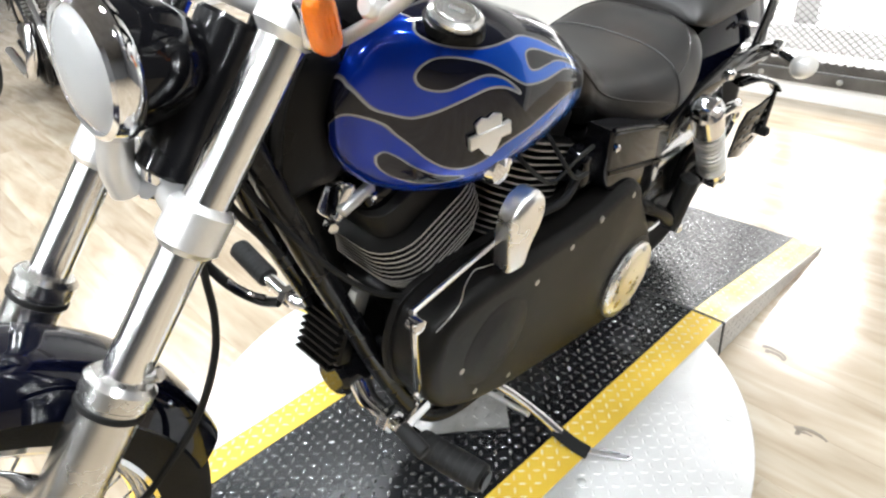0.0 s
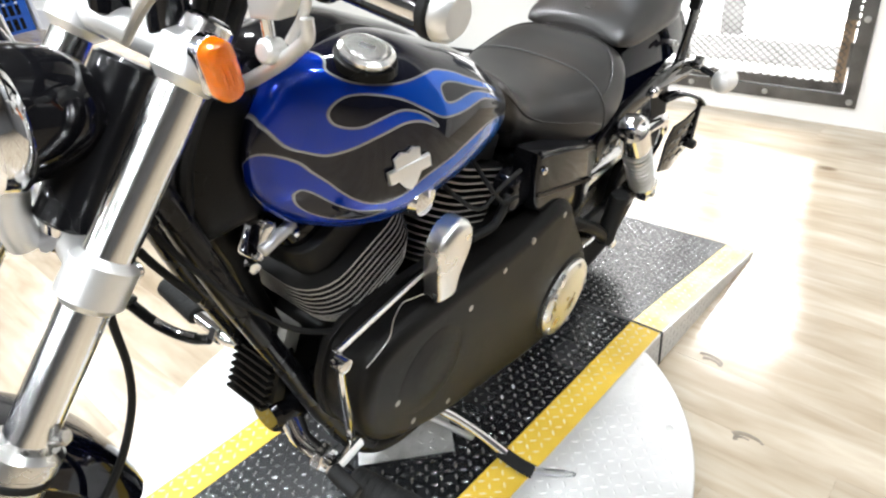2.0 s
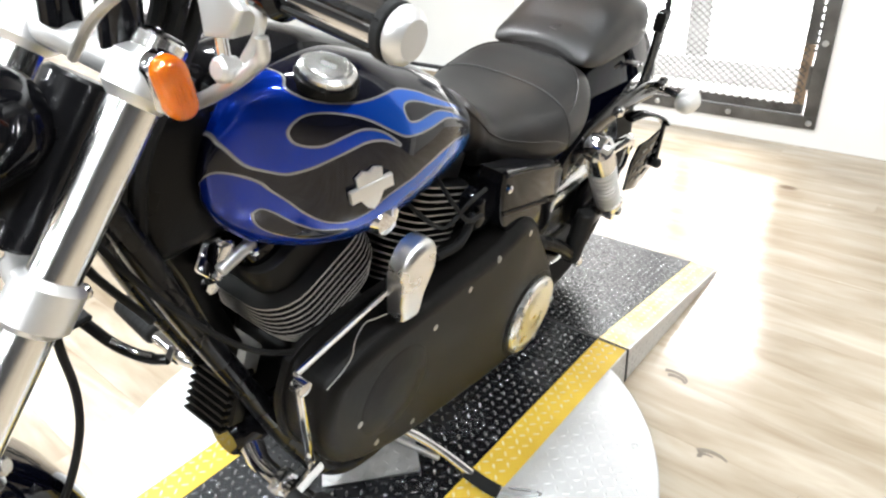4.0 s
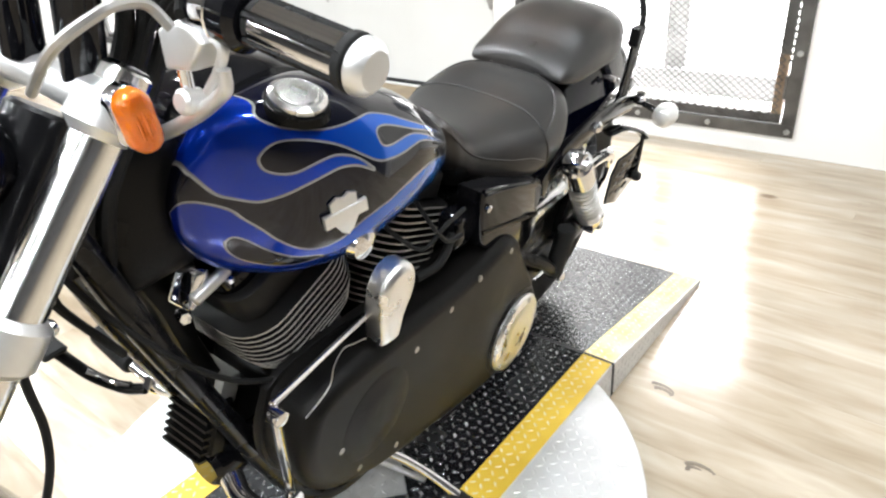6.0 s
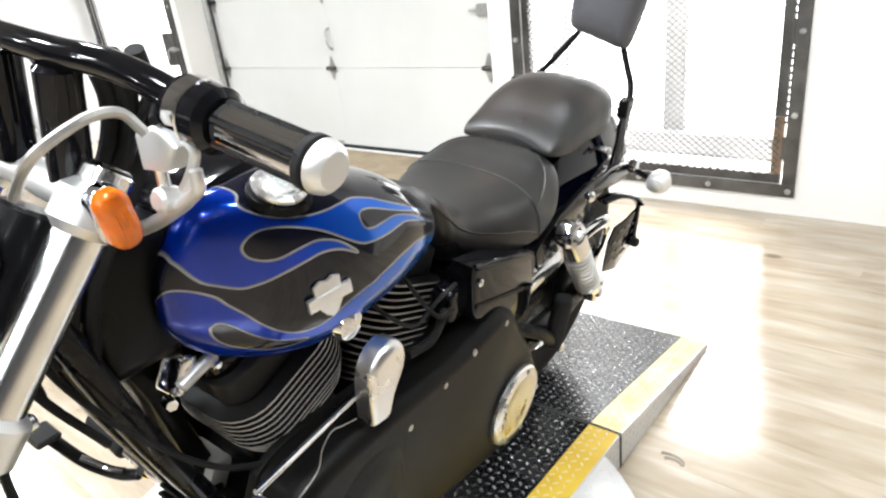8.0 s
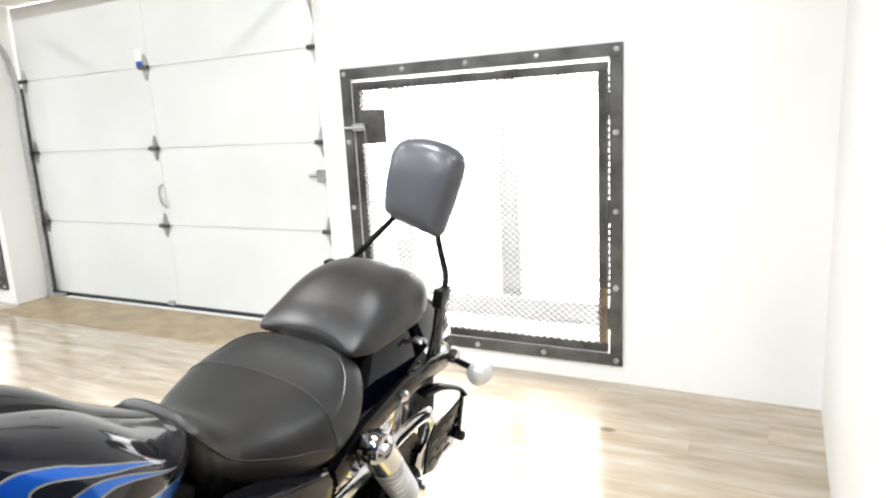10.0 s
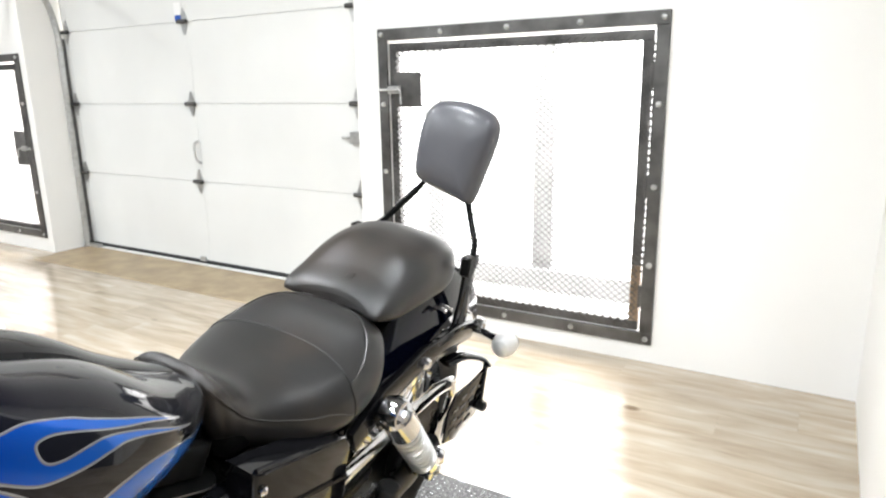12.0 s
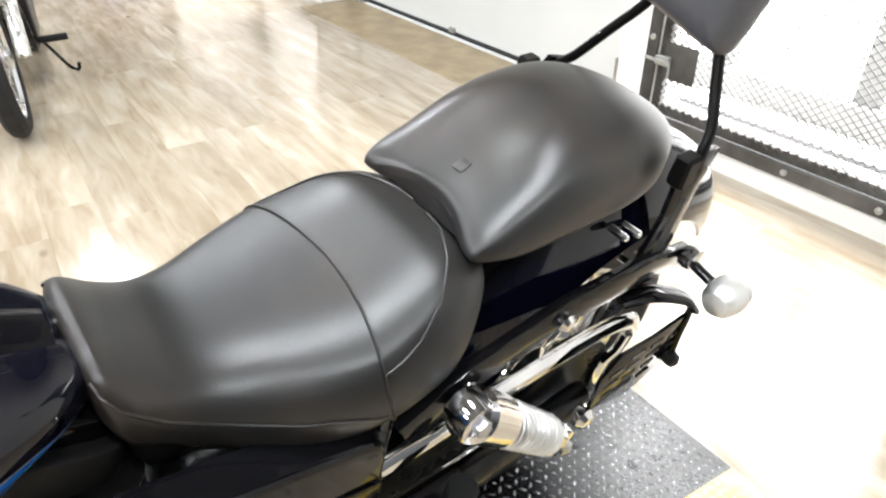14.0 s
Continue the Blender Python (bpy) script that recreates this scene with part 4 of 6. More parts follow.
# console strip along the tank's middle
rings = []
for k in range(33):
    y = -0.115 + 0.455 * k / 32
    z = smooth_at(TY, TT, y)
    w = 0.050 - 0.020 * k / 32
    rings.append([(w * math.cos(a), y, z - 0.012 + 0.015 * math.copysign(abs(math.sin(a)) ** 0.7, math.sin(a))) for a in [2 * math.pi * i / 16 for i in range(16)]])
bp("tank_console", skin(rings), "gloss_black", tank, "gloss black console strip")

# ---- seats


def rider_dish(x, y, z):
    """The hollow that the rider sits in, with a firm rim."""
    return y, z - 0.015 * max(0.0, 1 - (x / 0.136) ** 2 - ((y - 0.590) / 0.132) ** 2) * min(1.0, max(0.0, (y - 0.46) / 0.14))


def pillion_scoop(x, y, z):
    """The front edge bows round the rider seat, and a sloping scoop rises from it to a slanting ridge."""
    fade = min(1.0, max(0.0, (0.90 - y) / 0.14))
    y += 0.044 * (1 - min(1.0, (x / 0.105) ** 2)) * fade
    scoop = 0.770 - 0.42 * (0.832 - 0.25 * x - 6 * x * x - y)
    k = 0.010
    if z > 0.69:
        h = min(1.0, max(0.0, 0.5 + 0.5 * (scoop - z) / k))
        z = max(0.69, scoop * (1 - h) + z * h - k * h * (1 - h))
    return y, z - 0.005 * fade * (x / 0.11) ** 2


def seat_skin(stations, carve, n=128, power=0.72, rise=0.8):
    """stations: y, half width, top z, bottom z."""
    rings = []
    for y, w, zt, zb in stations:
        ring = []
        for i in range(n):
            a = 2 * math.pi * i / n
            c, s = math.cos(a), math.sin(a)
            x = w * math.copysign(abs(c) ** power, c)
            zc = zb + 0.42 * (zt - zb)
            h = (zt - zc) if s > 0 else (zc - zb)
            z = zc + h * math.copysign(abs(s) ** rise, s)
            ring.append((x, *(carve(x, y, z) if s > 0 else (carve(x, y, zb)[0], z))))
        rings.append(ring)
    return rings


def dense(stations, k=6):
    ys = [s[0] for s in stations]
    out = []
    for i in range((len(stations) - 1) * k + 1):
        j, f = divmod(i, k)
        y = ys[j] if j == len(ys) - 1 else ys[j] + (ys[j + 1] - ys[j]) * f / k
        out.append((y, *[smooth_at(ys, [s[q] for s in stations], y) for q in range(1, 4)]))
    return out


RIDER = [(0.343, 0.050, 0.712, 0.680), (0.348, 0.074, 0.729, 0.655), (0.360, 0.088, 0.734, 0.624), (0.385, 0.094, 0.711, 0.603), (0.42, 0.102, 0.688, 0.583), (0.46, 0.119, 0.680, 0.563), (0.51, 0.143, 0.682, 0.551),
         (0.57, 0.159, 0.693, 0.547), (0.63, 0.158, 0.706, 0.547), (0.68, 0.149, 0.714, 0.566), (0.72, 0.124, 0.705, 0.615), (0.75, 0.090, 0.690, 0.640), (0.765, 0.050, 0.676, 0.655)]
rider = bp("rider_seat", skin(seat_skin(dense(RIDER, 9), rider_dish)), "leather", label="black leather rider seat with piped seams", smooth=80)
PILLION = [(0.698, 0.066, 0.712, 0.700), (0.702, 0.086, 0.724, 0.696), (0.714, 0.104, 0.733, 0.692), (0.74, 0.116, 0.745, 0.686), (0.78, 0.121, 0.762, 0.674), (0.84, 0.125, 0.787, 0.670), (0.90, 0.127, 0.799, 0.671), (0.97, 0.124, 0.802, 0.668),
           (1.03, 0.110, 0.789, 0.670), (1.08, 0.080, 0.765, 0.677), (1.11, 0.040, 0.736, 0.692)]
pillion = bp("passenger_seat", skin(seat_skin(dense(PILLION, 9), pillion_scoop, power=0.66, rise=0.66)), "leather", label="black leather passenger seat with a scooped front", smooth=80)


SEAMS = [[(0.349, 40), (0.352, 28), (0.361, 20), (0.393, 16), (0.457, 14), (0.525, 8), (0.590, -6)], [(0.600, 90), (0.598, 84), (0.592, 70), (0.583, 50), (0.578, 36), (0.576, 20), (0.580, 6), (0.585, -8), (0.590, -24)],
         [(0.578, 27), (0.600, 29), (0.625, 33), (0.660, 44), (0.695, 60), (0.718, 76), (0.724, 90)]]


def seat_line(stations, path, out=0.0008):
    """Points on the rider seat's skin: path of (y, degrees round)."""
    ys = [s[0] for s in stations]
    pts = []
    for y, deg in path:
        w, zt, zb = [smooth_at(ys, [s[q] for s in stations], y) for q in range(1, 4)]
        c, s = math.cos(radians(deg)), math.sin(radians(deg))
        zc = zb + 0.42 * (zt - zb)
        h = (zt - zc) if s > 0 else (zc - zb)
        x = w * math.copysign(abs(c) ** 0.72, c)
        z = zc + h * math.copysign(abs(s) ** 0.8, s)
        if s > 0:
            z = rider_dish(x, y, z)[1]
        pts.append((x * (1 + out / max(w, 0.01)), y, z + (out if s > 0.3 else 0)))
    return pts


for s in (1, -1):
    for path in SEAMS:
        bp("seam", tube([(x * s, y, z) for x, y, z in seat_line(RIDER, [(a[0] + (b[0] - a[0]) * f / 5, a[1] + (b[1] - a[1]) * f / 5) for a, b in zip(path, path[1:]) for f in range(5)])], 0.0018, 6, 2), "leather", rider)
bp("seat_tab", slab([(-0.008, 0.770), (0.008, 0.770), (0.008, 0.788), (-0.008, 0.788)], 0.0012, Matrix.Translation((0, 0.779, 0.7427)) @ pose(0, 0, 0, 22, 0, 0) @ Matrix.Translation((0, -0.779, 0)), 0.0004), "leather", pillion)

# ---- passenger backrest
PAD_EDGE = [(-0.030, 0.884), (0.030, 0.872), (0.090, 0.860), (0.104, 0.872), (0.116, 0.930), (0.127, 1.000), (0.124, 1.040), (0.100, 1.062), (0.045, 1.073), (-0.010, 1.068), (-0.040, 1.048), (-0.051, 1.010), (-0.052, 0.950), (-0.046, 0.898)]
edge = [(p.x, p.y) for p in catmull([(x, z, 0) for x, z in PAD_EDGE + PAD_EDGE[:1]], 5)[:-1]]
rings = []
for f, dy in ((0.30, -0.040), (0.62, -0.038), (0.82, -0.032), (0.93, -0.022), (0.985, -0.010), (1.0, 0.004), (0.985, 0.016), (0.93, 0.024), (0.80, 0.027), (0.30, 0.028)):
    rings.append([(0.036 + (x - 0.036) * f, 1.098 + dy + 0.10 * (0.966 + (z - 0.966) * f - 0.966), 0.966 + (z - 0.966) * f) for x, z in edge])
backrest = bp("backrest", skin(rings), "vinyl", label="padded black vinyl passenger backrest", smooth=80)
for s in (1, -1):
    top = [(0.089, 1.092, 0.890), (0.089, 1.092, 0.866), (0.112, 1.075, 0.825), (0.134, 1.060, 0.787), (0.142, 1.045, 0.760), (0.142, 1.05, 0.735)] if s > 0 else [(-0.020, 1.088, 0.905), (-0.024, 1.085, 0.880), (-0.060, 1.075, 0.830), (-0.098, 1.066, 0.778), (-0.126, 1.070, 0.752), (-0.134, 1.06, 0.735)]
    bp("backrest_stem", tube(top, 0.0072, 10, 6), "satin_black", backrest)
    out = [(1.000, 0.560), (1.065, 0.555), (1.078, 0.60), (1.080, 0.70), (1.094, 0.752), (1.060, 0.760), (1.020, 0.725), (1.022, 0.66), (1.005, 0.60)]
    bracket = bp("backrest_bracket", slab(out, 0.008, Matrix.Translation((s * 0.138 - 0.004, 0, 0)) @ SIDE, 0.002), "gloss_black", label="gloss black backrest bracket")
    bp("slot", slab([(1.030, 0.585), (1.058, 0.585), (1.058, 0.685), (1.044, 0.690)], 0.009, Matrix.Translation((s * 0.138 - 0.0045, 0, 0)) @ SIDE), "seal", bracket)
    bp("latch_block", box(s * 0.142 - 0.012, s * 0.142 + 0.012, 1.005, 1.035, 0.720, 0.765, 0.004), "satin_black", bracket)
    for y, z in ((1.012, 0.575), (1.055, 0.568), (0.955, 0.655), (0.985, 0.648)):
        bp("bracket_bolt", spun([(0.0055, -0.030), (0.0055, -0.004), (0.004, -0.001), (0.001, 0.0)], 14, Matrix.Translation((s * 0.140, y, z)) @ pose(0, 0, 0, 0, 90 * s, 0)), "chrome", bracket)

# ---- rear wheel, fender and struts
RA = Vector((0, 0.965, 0.290))


def wheel(name, c, radius, width, rim_r, label, spokes=0):
    e = new(name)
    e.parent = bike
    tagged(e, label=label)
    m = Matrix.Translation(c) @ pose(0, 0, 0, 0, 90, 0)
    h = width / 2
    prof = []
    for k in range(19):
        a = math.pi * k / 18
        prof.append((radius - width * 0.42 + width * 0.42 * abs(math.sin(a)) ** 0.75, -h * math.copysign(abs(math.cos(a)) ** 0.7, math.cos(a))))
    prof = [(rim_r, -h * 0.80)] + prof + [(rim_r, h * 0.80)]
    bp("tyre", spun(prof, 72, m, None, False), "tyre", e)
    bm = spun([(rim_r + 0.004, -h * 0.80), (rim_r - 0.004, -h * 0.84), (rim_r - 0.016, -h * 0.6), (rim_r - 0.024, 0), (rim_r - 0.016, h * 0.6), (rim_r - 0.004, h * 0.84), (rim_r + 0.004, h * 0.80)], 72, m, None, False)
    bp("rim", bm, "chrome", e)
    bp("hub", spun([(0.024, -0.075), (0.030, -0.06), (0.045, -0.05), (0.045, -0.04), (0.026, -0.03), (0.026, 0.03), (0.045, 0.04), (0.045, 0.05), (0.030, 0.06), (0.024, 0.075)], 32, m), "chrome", e)
    for k in range(spokes):
        a = 2 * math.pi * k / spokes
        tilt = 0.5 if k % 2 else -0.5
        side = 0.042 if (k // 2) % 2 else -0.042
        p = m @ Vector((0.042 * math.cos(a + tilt), 0.042 * math.sin(a + tilt), side))
        q = m @ Vector(((rim_r - 0.018) * math.cos(a), (rim_r - 0.018) * math.sin(a), 0))
        bp("spoke", rod(p, q, 0.0019, 6), "chrome", e)
    return e


wheel("rear_wheel", RA, 0.335, 0.165, 0.222, "wide black tyre on a laced chrome rear wheel", 40)
# fender: an arc of shell over the tyre


def fender(c, r0, a0, a1, half, drop, n=28, thick=0.004, tail=None):
    """A shell over a wheel, from angle a0 to a1 (0 ahead, 90 above, 180 astern), with sides that hang down."""
    outer, inner = [], []
    for k in range(n + 1):
        a = radians(a0 + (a1 - a0) * k / n)
        taper = 1.0 if tail is None else 1 - tail * (k / n) ** 3
        d = Vector((0, -math.cos(a), math.sin(a)))
        ro, ri = [], []
        for j in range(41):
            u = -1 + 2 * j / 40
            x = half * taper * math.copysign(abs(u) ** 0.9, u)
            fall = drop * taper * abs(u) ** 3.6
            ro.append(c + d * (r0 - fall) + Vector((x, 0, 0)))
            ri.append(c + d * (r0 - thick - fall) + Vector((x * (1 - thick / half), 0, 0)))
        outer.append(ro), inner.append(ri)
    return skin([o + i[::-1] for o, i in zip(outer, inner)])


rear_fender = bp("rear_fender", fender(RA + Vector((0, 0.06, 0.035)), 0.398, 28, 150, 0.124, 0.120, tail=0.25), "blue_black", label="midnight blue bobbed rear fender")
for s in (1, -1):
    out = [(0.60, 0.545), (0.70, 0.590), (0.85, 0.610), (1.00, 0.605), (1.12, 0.580), (1.135, 0.555), (1.10, 0.540), (0.98, 0.555), (0.85, 0.560), (0.72, 0.540), (0.62, 0.500)]
    st = bp("fender_strut", slab(out, 0.014, Matrix.Translation((s * 0.146 - 0.007, 0, 0)) @ SIDE, 0.004), "gloss_black", label="gloss black fender strut")
    bp("strut_bolt", spun([(0.013, 0), (0.013, 0.012), (0.008, 0.018), (0.001, 0.019)], 16, Matrix.Translation((s * 0.150, 0.845, 0.583)) @ pose(0, 0, 0, 0, 90 * s, 0)), "chrome", st)
    # bullet turn signals
    ax = Matrix.Translation((s * 0.235, 1.11, 0.552)) @ pose(0, 0, 0, 90, 0, 0)
    sg = bp("rear_signal", spun([(0.006, 0.036), (0.018, 0.032), (0.026, 0.020), (0.029, 0.002), (0.029, -0.010)], 28, ax), "satin_alu", label="chrome bullet turn signal with a pale lens")
    bp("lens", spun([(0.028, -0.010), (0.027, -0.022), (0.020, -0.034), (0.008, -0.040), (0.001, -0.041)], 28, ax), "red" if s < 0 else "pale_lens", sg)
    bp("signal_stem", rod((s * 0.150, 1.105, 0.572), (s * 0.215, 1.11, 0.556), 0.008, 12), "gloss_black", sg)
    bp("stem_clamp", spun([(0.010, -0.012), (0.018, -0.010), (0.020, 0), (0.018, 0.010), (0.010, 0.012)], 18, Matrix.Translation((s * 0.168, 1.100, 0.580)) @ pose(0, 0, 0, 0, 90, 0)), "chrome", sg)
tl = []
for k in range(13):
    t = k / 12
    w, h = 0.055 * (1 - 0.35 * t ** 2), 0.032 * math.sqrt(max(0.02, 1 - t ** 2.5))
    tl.append([(w * math.cos(a), 1.20 + 0.085 * t, 0.600 - 0.03 * t + h * math.sin(a)) for a in [2 * math.pi * i / 24 for i in range(24)]])
bp("tail_light", skin(tl), "smoke", label="smoked teardrop tail light", smooth=70)

# side-mounted plate bracket behind the axle
br = bp("plate_bracket", slab([(0.945, 0.35), (1.04, 0.315), (1.165, 0.345), (1.14, 0.455), (1.06, 0.452), (0.975, 0.462), (0.945, 0.43)], 0.006, Matrix.Translation((0.185, 0, 0)) @ SIDE, 0.0015), "gloss_black", label="black side-mount plate bracket with slots")
for y, z in ((0.965, 0.365), (0.965, 0.390), (0.965, 0.415), (1.010, 0.355), (1.010, 0.380), (1.010, 0.405), (1.010, 0.430), (1.060, 0.350), (1.060, 0.375), (1.060, 0.400), (1.060, 0.425), (1.110, 0.365), (1.110, 0.390), (1.110, 0.415)):
    bp("slot", box(0.1835, 0.1925, y, y + 0.03, z, z + 0.007, 0), "frame_black", br)
bp("bracket_top", tube([(0.13, 1.02, 0.50), (0.15, 1.07, 0.505), (0.175, 1.13, 0.485), (0.188, 1.15, 0.465)], 0.02, 10, 5, flat=0.35), "gloss_black", br)
bp("bracket_knob", spun([(0.004, -0.014), (0.012, -0.010), (0.014, 0), (0.012, 0.010), (0.004, 0.014)], 16, Matrix.Translation((0.200, 1.138, 0.357)) @ pose(0, 0, 0, 0, 90, 0)), "rubber", br)
bp("bracket_post", rod((0.188, 1.145, 0.47), (0.196, 1.138, 0.357), 0.006, 10), "gloss_black", br)

# swing arm, belt guard, belt pulley
for s in (1, -1):
    arm = bp("swing_arm", tube([(s * 0.145, 0.46, 0.33), (s * 0.150, 0.62, 0.315), (s * 0.150, 0.80, 0.305), (s * 0.145, 0.99, 0.300)], 0.022, 14, 6, flat=1.5), "frame_black", label="black swing arm")
    bp("axle_nut", spun([(0.020, 0), (0.020, 0.016), (0.012, 0.026), (0.001, 0.027)], 6 if s < 0 else 20, Matrix.Translation((s * 0.165, 0.965, 0.300)) @ pose(0, 0, 0, 0, 90 * s, 0)), "chrome", arm)
bp("belt_guard", tube([(0.125, 0.50, 0.415), (0.125, 0.66, 0.425), (0.125, 0.86, 0.430), (0.127, 1.00, 0.432), (0.13, 1.075, 0.420), (0.13, 1.105, 0.385)], 0.019, 12, 6, flat=0.6, up=(1, 0, 0)), "chrome", label="long chrome belt guard")
bp("belt_guard_lower", tube([(0.127, 1.105, 0.385), (0.13, 1.085, 0.345), (0.13, 1.06, 0.33), (0.13, 1.055, 0.29), (0.13, 1.065, 0.255)], 0.013, 12, 5, flat=0.6, up=(1, 0, 0)), "chrome")
bp("drive_pulley", spun([(0.10, -0.014), (0.112, -0.012), (0.112, 0.012), (0.10, 0.014), (0.06, 0.010)], 48, Matrix.Translation((0.11, 0.965, 0.300)) @ pose(0, 0, 0, 0, 90, 0)), "satin_black", label="black belt pulley")
bp("drive_belt", tube([(0.11, 0.965, 0.414), (0.11, 0.75, 0.380), (0.11, 0.50, 0.345)], 0.014, 10, 2, flat=0.25, up=(1, 0, 0)), "rubber")

# added black sheet: the dark void below the guard, hiding the spokes
bp("belt_shield", slab([(0.50, 0.27), (0.86, 0.25), (0.90, 0.40), (0.72, 0.412), (0.50, 0.40)], 0.004, Matrix.Translation((0.098, 0, 0)) @ SIDE, 0.001), "satin_black", label="black sheet added for the dark void below the belt guard")

# shocks
for s in (1, -1):
    a, b = Vector((s * 0.19, 0.665, 0.575)), Vector((s * 0.185, 0.885, 0.325))
    d = (b - a).normalized()
    sh = bp("shock_absorber", rod(a + d * 0.02, b - d * 0.02, 0.018, 20), "satin_black", label="chrome coil-over rear shock")
    for q in (a, b):
        bp("shock_eye", spun([(0.011, -0.019), (0.025, -0.017), (0.027, 0), (0.025, 0.017), (0.011, 0.019)], 24, Matrix.Translation(q) @ pose(0, 0, 0, 0, 90, 0)), "chrome", sh)
        bp("shock_bolt", spun([(0.012, 0), (0.012, 0.008), (0.005, 0.012)], 6, Matrix.Translation(q + Vector((s * 0.018, 0, 0))) @ pose(0, 0, 0, 0, 90 * s, 0)), "steel", sh)
    bp("shock_cover", rod(a - d * 0.004, a + d * 0.085, 0.033, 28, None, None, 0.007), "chrome", sh, "chrome upper shroud")
    bp("shock_cup", rod(b - d * 0.075, b - d * 0.02, 0.027, 24, None, None, 0.004), "chrome", sh)
    q = d.to_track_quat("Z", "Y").to_matrix()
    turns, L0, L1 = 9, 0.090, (b - a).length - 0.05
    coil = [a + d * (L0 + (L1 - L0) * k / (turns * 14)) + q @ Vector((0.0270 * math.cos(2 * math.pi * k / 14), 0.0270 * math.sin(2 * math.pi * k / 14), 0)) for k in range(turns * 14 + 1)]
    bp("coil_spring", tube(coil, 0.0050, 8, 1), "satin_alu", sh, "pale coil spring")

# ---- frame
for s in (1, -1):
    bp("down_tube", tube([(s * 0.020, -0.250, 0.83), (s * 0.032, -0.232, 0.76), (s * 0.045, -0.190, 0.62), (s * 0.052, -0.126, 0.45), (s * 0.065, -0.068, 0.29), (s * 0.085, -0.020, 0.19), (s * 0.105, 0.05, 0.15), (s * 0.11, 0.20, 0.145), (s * 0.11, 0.45, 0.16), (s * 0.115, 0.56, 0.24), (s * 0.12, 0.58, 0.40), (s * 0.12, 0.60, 0.55)], 0.0165, 14, 6), "frame_black", label="black frame tube")
bp("backbone", tube([(0, -0.26, 0.85), (0, -0.1, 0.75), (0, 0.2, 0.68), (0, 0.55, 0.60)], 0.026, 14, 5), "frame_black")
bp("steering_head", rod((0, -0.315, 0.765), (0, -0.215, 0.90), 0.034, 24, None, None, 0.004), "frame_black")

# ---- engine
CR = (0.16, 0.33)
bm = box(-0.12, 0.10, -0.02, 0.34, 0.20, 0.42, 0.03, None, 3)
bp("crankcase", bm, "satin_black", label="black engine cases")
bp("gearbox", box(-0.13, 0.10, 0.35, 0.56, 0.20, 0.44, 0.03, None, 3), "satin_black")
bp("oil_filter", spun([(0.038, 0), (0.038, 0.09), (0.030, 0.10), (0.001, 0.10)], 32, Matrix.Translation((0.0, -0.035, 0.30)) @ pose(0, 0, 0, 90, 0, 0)), "gloss_black")


def cylinder(tilt, label, thick, edge_mat, y, z0, count):
    e = new("cylinder")
    e.parent = bike
    tagged(e, label=label)
    m = Matrix.Translation((0, y, CR[1])) @ pose(0, 0, 0, tilt, 0, 0)
    bp("barrel", spun([(0.072, 0.06), (0.072, 0.34)], 32, m), "fin", e)
    for k in range(count):
        z = z0 + 0.0118 * k
        grow = 0.92 + 0.08 * min(1, k / 3)
        o = rounded(0.208 * grow, 0.205 * grow, 0.060)
        bm = slab(o, thick, m @ Matrix.Translation((-0.004, 0, z)), 0.0)
        f = bp("cooling_fin", bm, "fin", e)
        f.data.materials.append(M[edge_mat])
        zdir = (m.to_3x3() @ Vector((0, 0, 1))).normalized()
        for p in f.data.polygons:
            if abs(p.normal.dot(zdir)) < 0.5:
                p.material_index = 1
    bp("head", slab(rounded(0.165, 0.16, 0.035), 0.045, m @ Matrix.Translation((-0.005, 0, 0.312)), 0.006), "fin", e)
    bp("rocker_box", slab(rounded(0.140, 0.150, 0.03), 0.030, m @ Matrix.Translation((-0.01, 0, 0.357)), 0.012, 3), "gloss_black", e, "gloss black rocker box")
    for u, v in ((0.06, 0.06), (0.06, -0.06), (-0.06, 0.06), (-0.06, -0.06)):
        bp("rocker_bolt", spun([(0.006, 0.385), (0.006, 0.391), (0.002, 0.393)], 8, m @ Matrix.Translation((u, v, 0))), "chrome", e)
    return e


cylinder(22.5, "black finned front cylinder with machined fin edges", 0.0036, "finedge", 0.112, 0.196, 10)
cylinder(-22.5, "black finned rear cylinder with thin fins", 0.0034, "fin_dim", CR[0], 0.137, 15)
for tilt in (22.5, -22.5):
    m = Matrix.Translation((-0.12, CR[0], CR[1])) @ pose(0, 0, 0, tilt * 0.7, 0, 0)
    bp("pushrod_tube", rod(m @ Vector((0, -0.02, 0.10)), m @ Vector((0, -0.02, 0.36)), 0.011, 12), "chrome")

# primary cover
PR = [(-0.085, 0.50), (-0.105, 0.44), (-0.098, 0.37), (-0.065, 0.315), (0.0, 0.270), (0.09, 0.228), (0.22, 0.19), (0.35, 0.152), (0.44, 0.13), (0.52, 0.130), (0.59, 0.165), (0.615, 0.235), (0.595, 0.31), (0.545, 0.385), (0.505, 0.44), (0.475, 0.485), (0.425, 0.508), (0.35, 0.500), (0.27, 0.498), (0.18, 0.505), (0.09, 0.512), (0.0, 0.518), (-0.05, 0.515)]
PRC = [tuple(p)[:2] for p in catmull([(y, z, 0) for y, z in PR + PR[:1]], 4)[:-1]]
bm = slab(PRC, 0.085, Matrix.Translation((0.100, 0, 0)) @ SIDE, 0.024, 5)
primary = bp("primary_cover", bm, "primary_black", label="wrinkle-black primary drive cover", smooth=50)
bp("cover_flange", slab([(0.27 + (y - 0.27) * 1.02, 0.33 + (z - 0.33) * 1.03) for y, z in PRC], 0.012, Matrix.Translation((0.096, 0, 0)) @ SIDE, 0.003), "primary_black", primary)
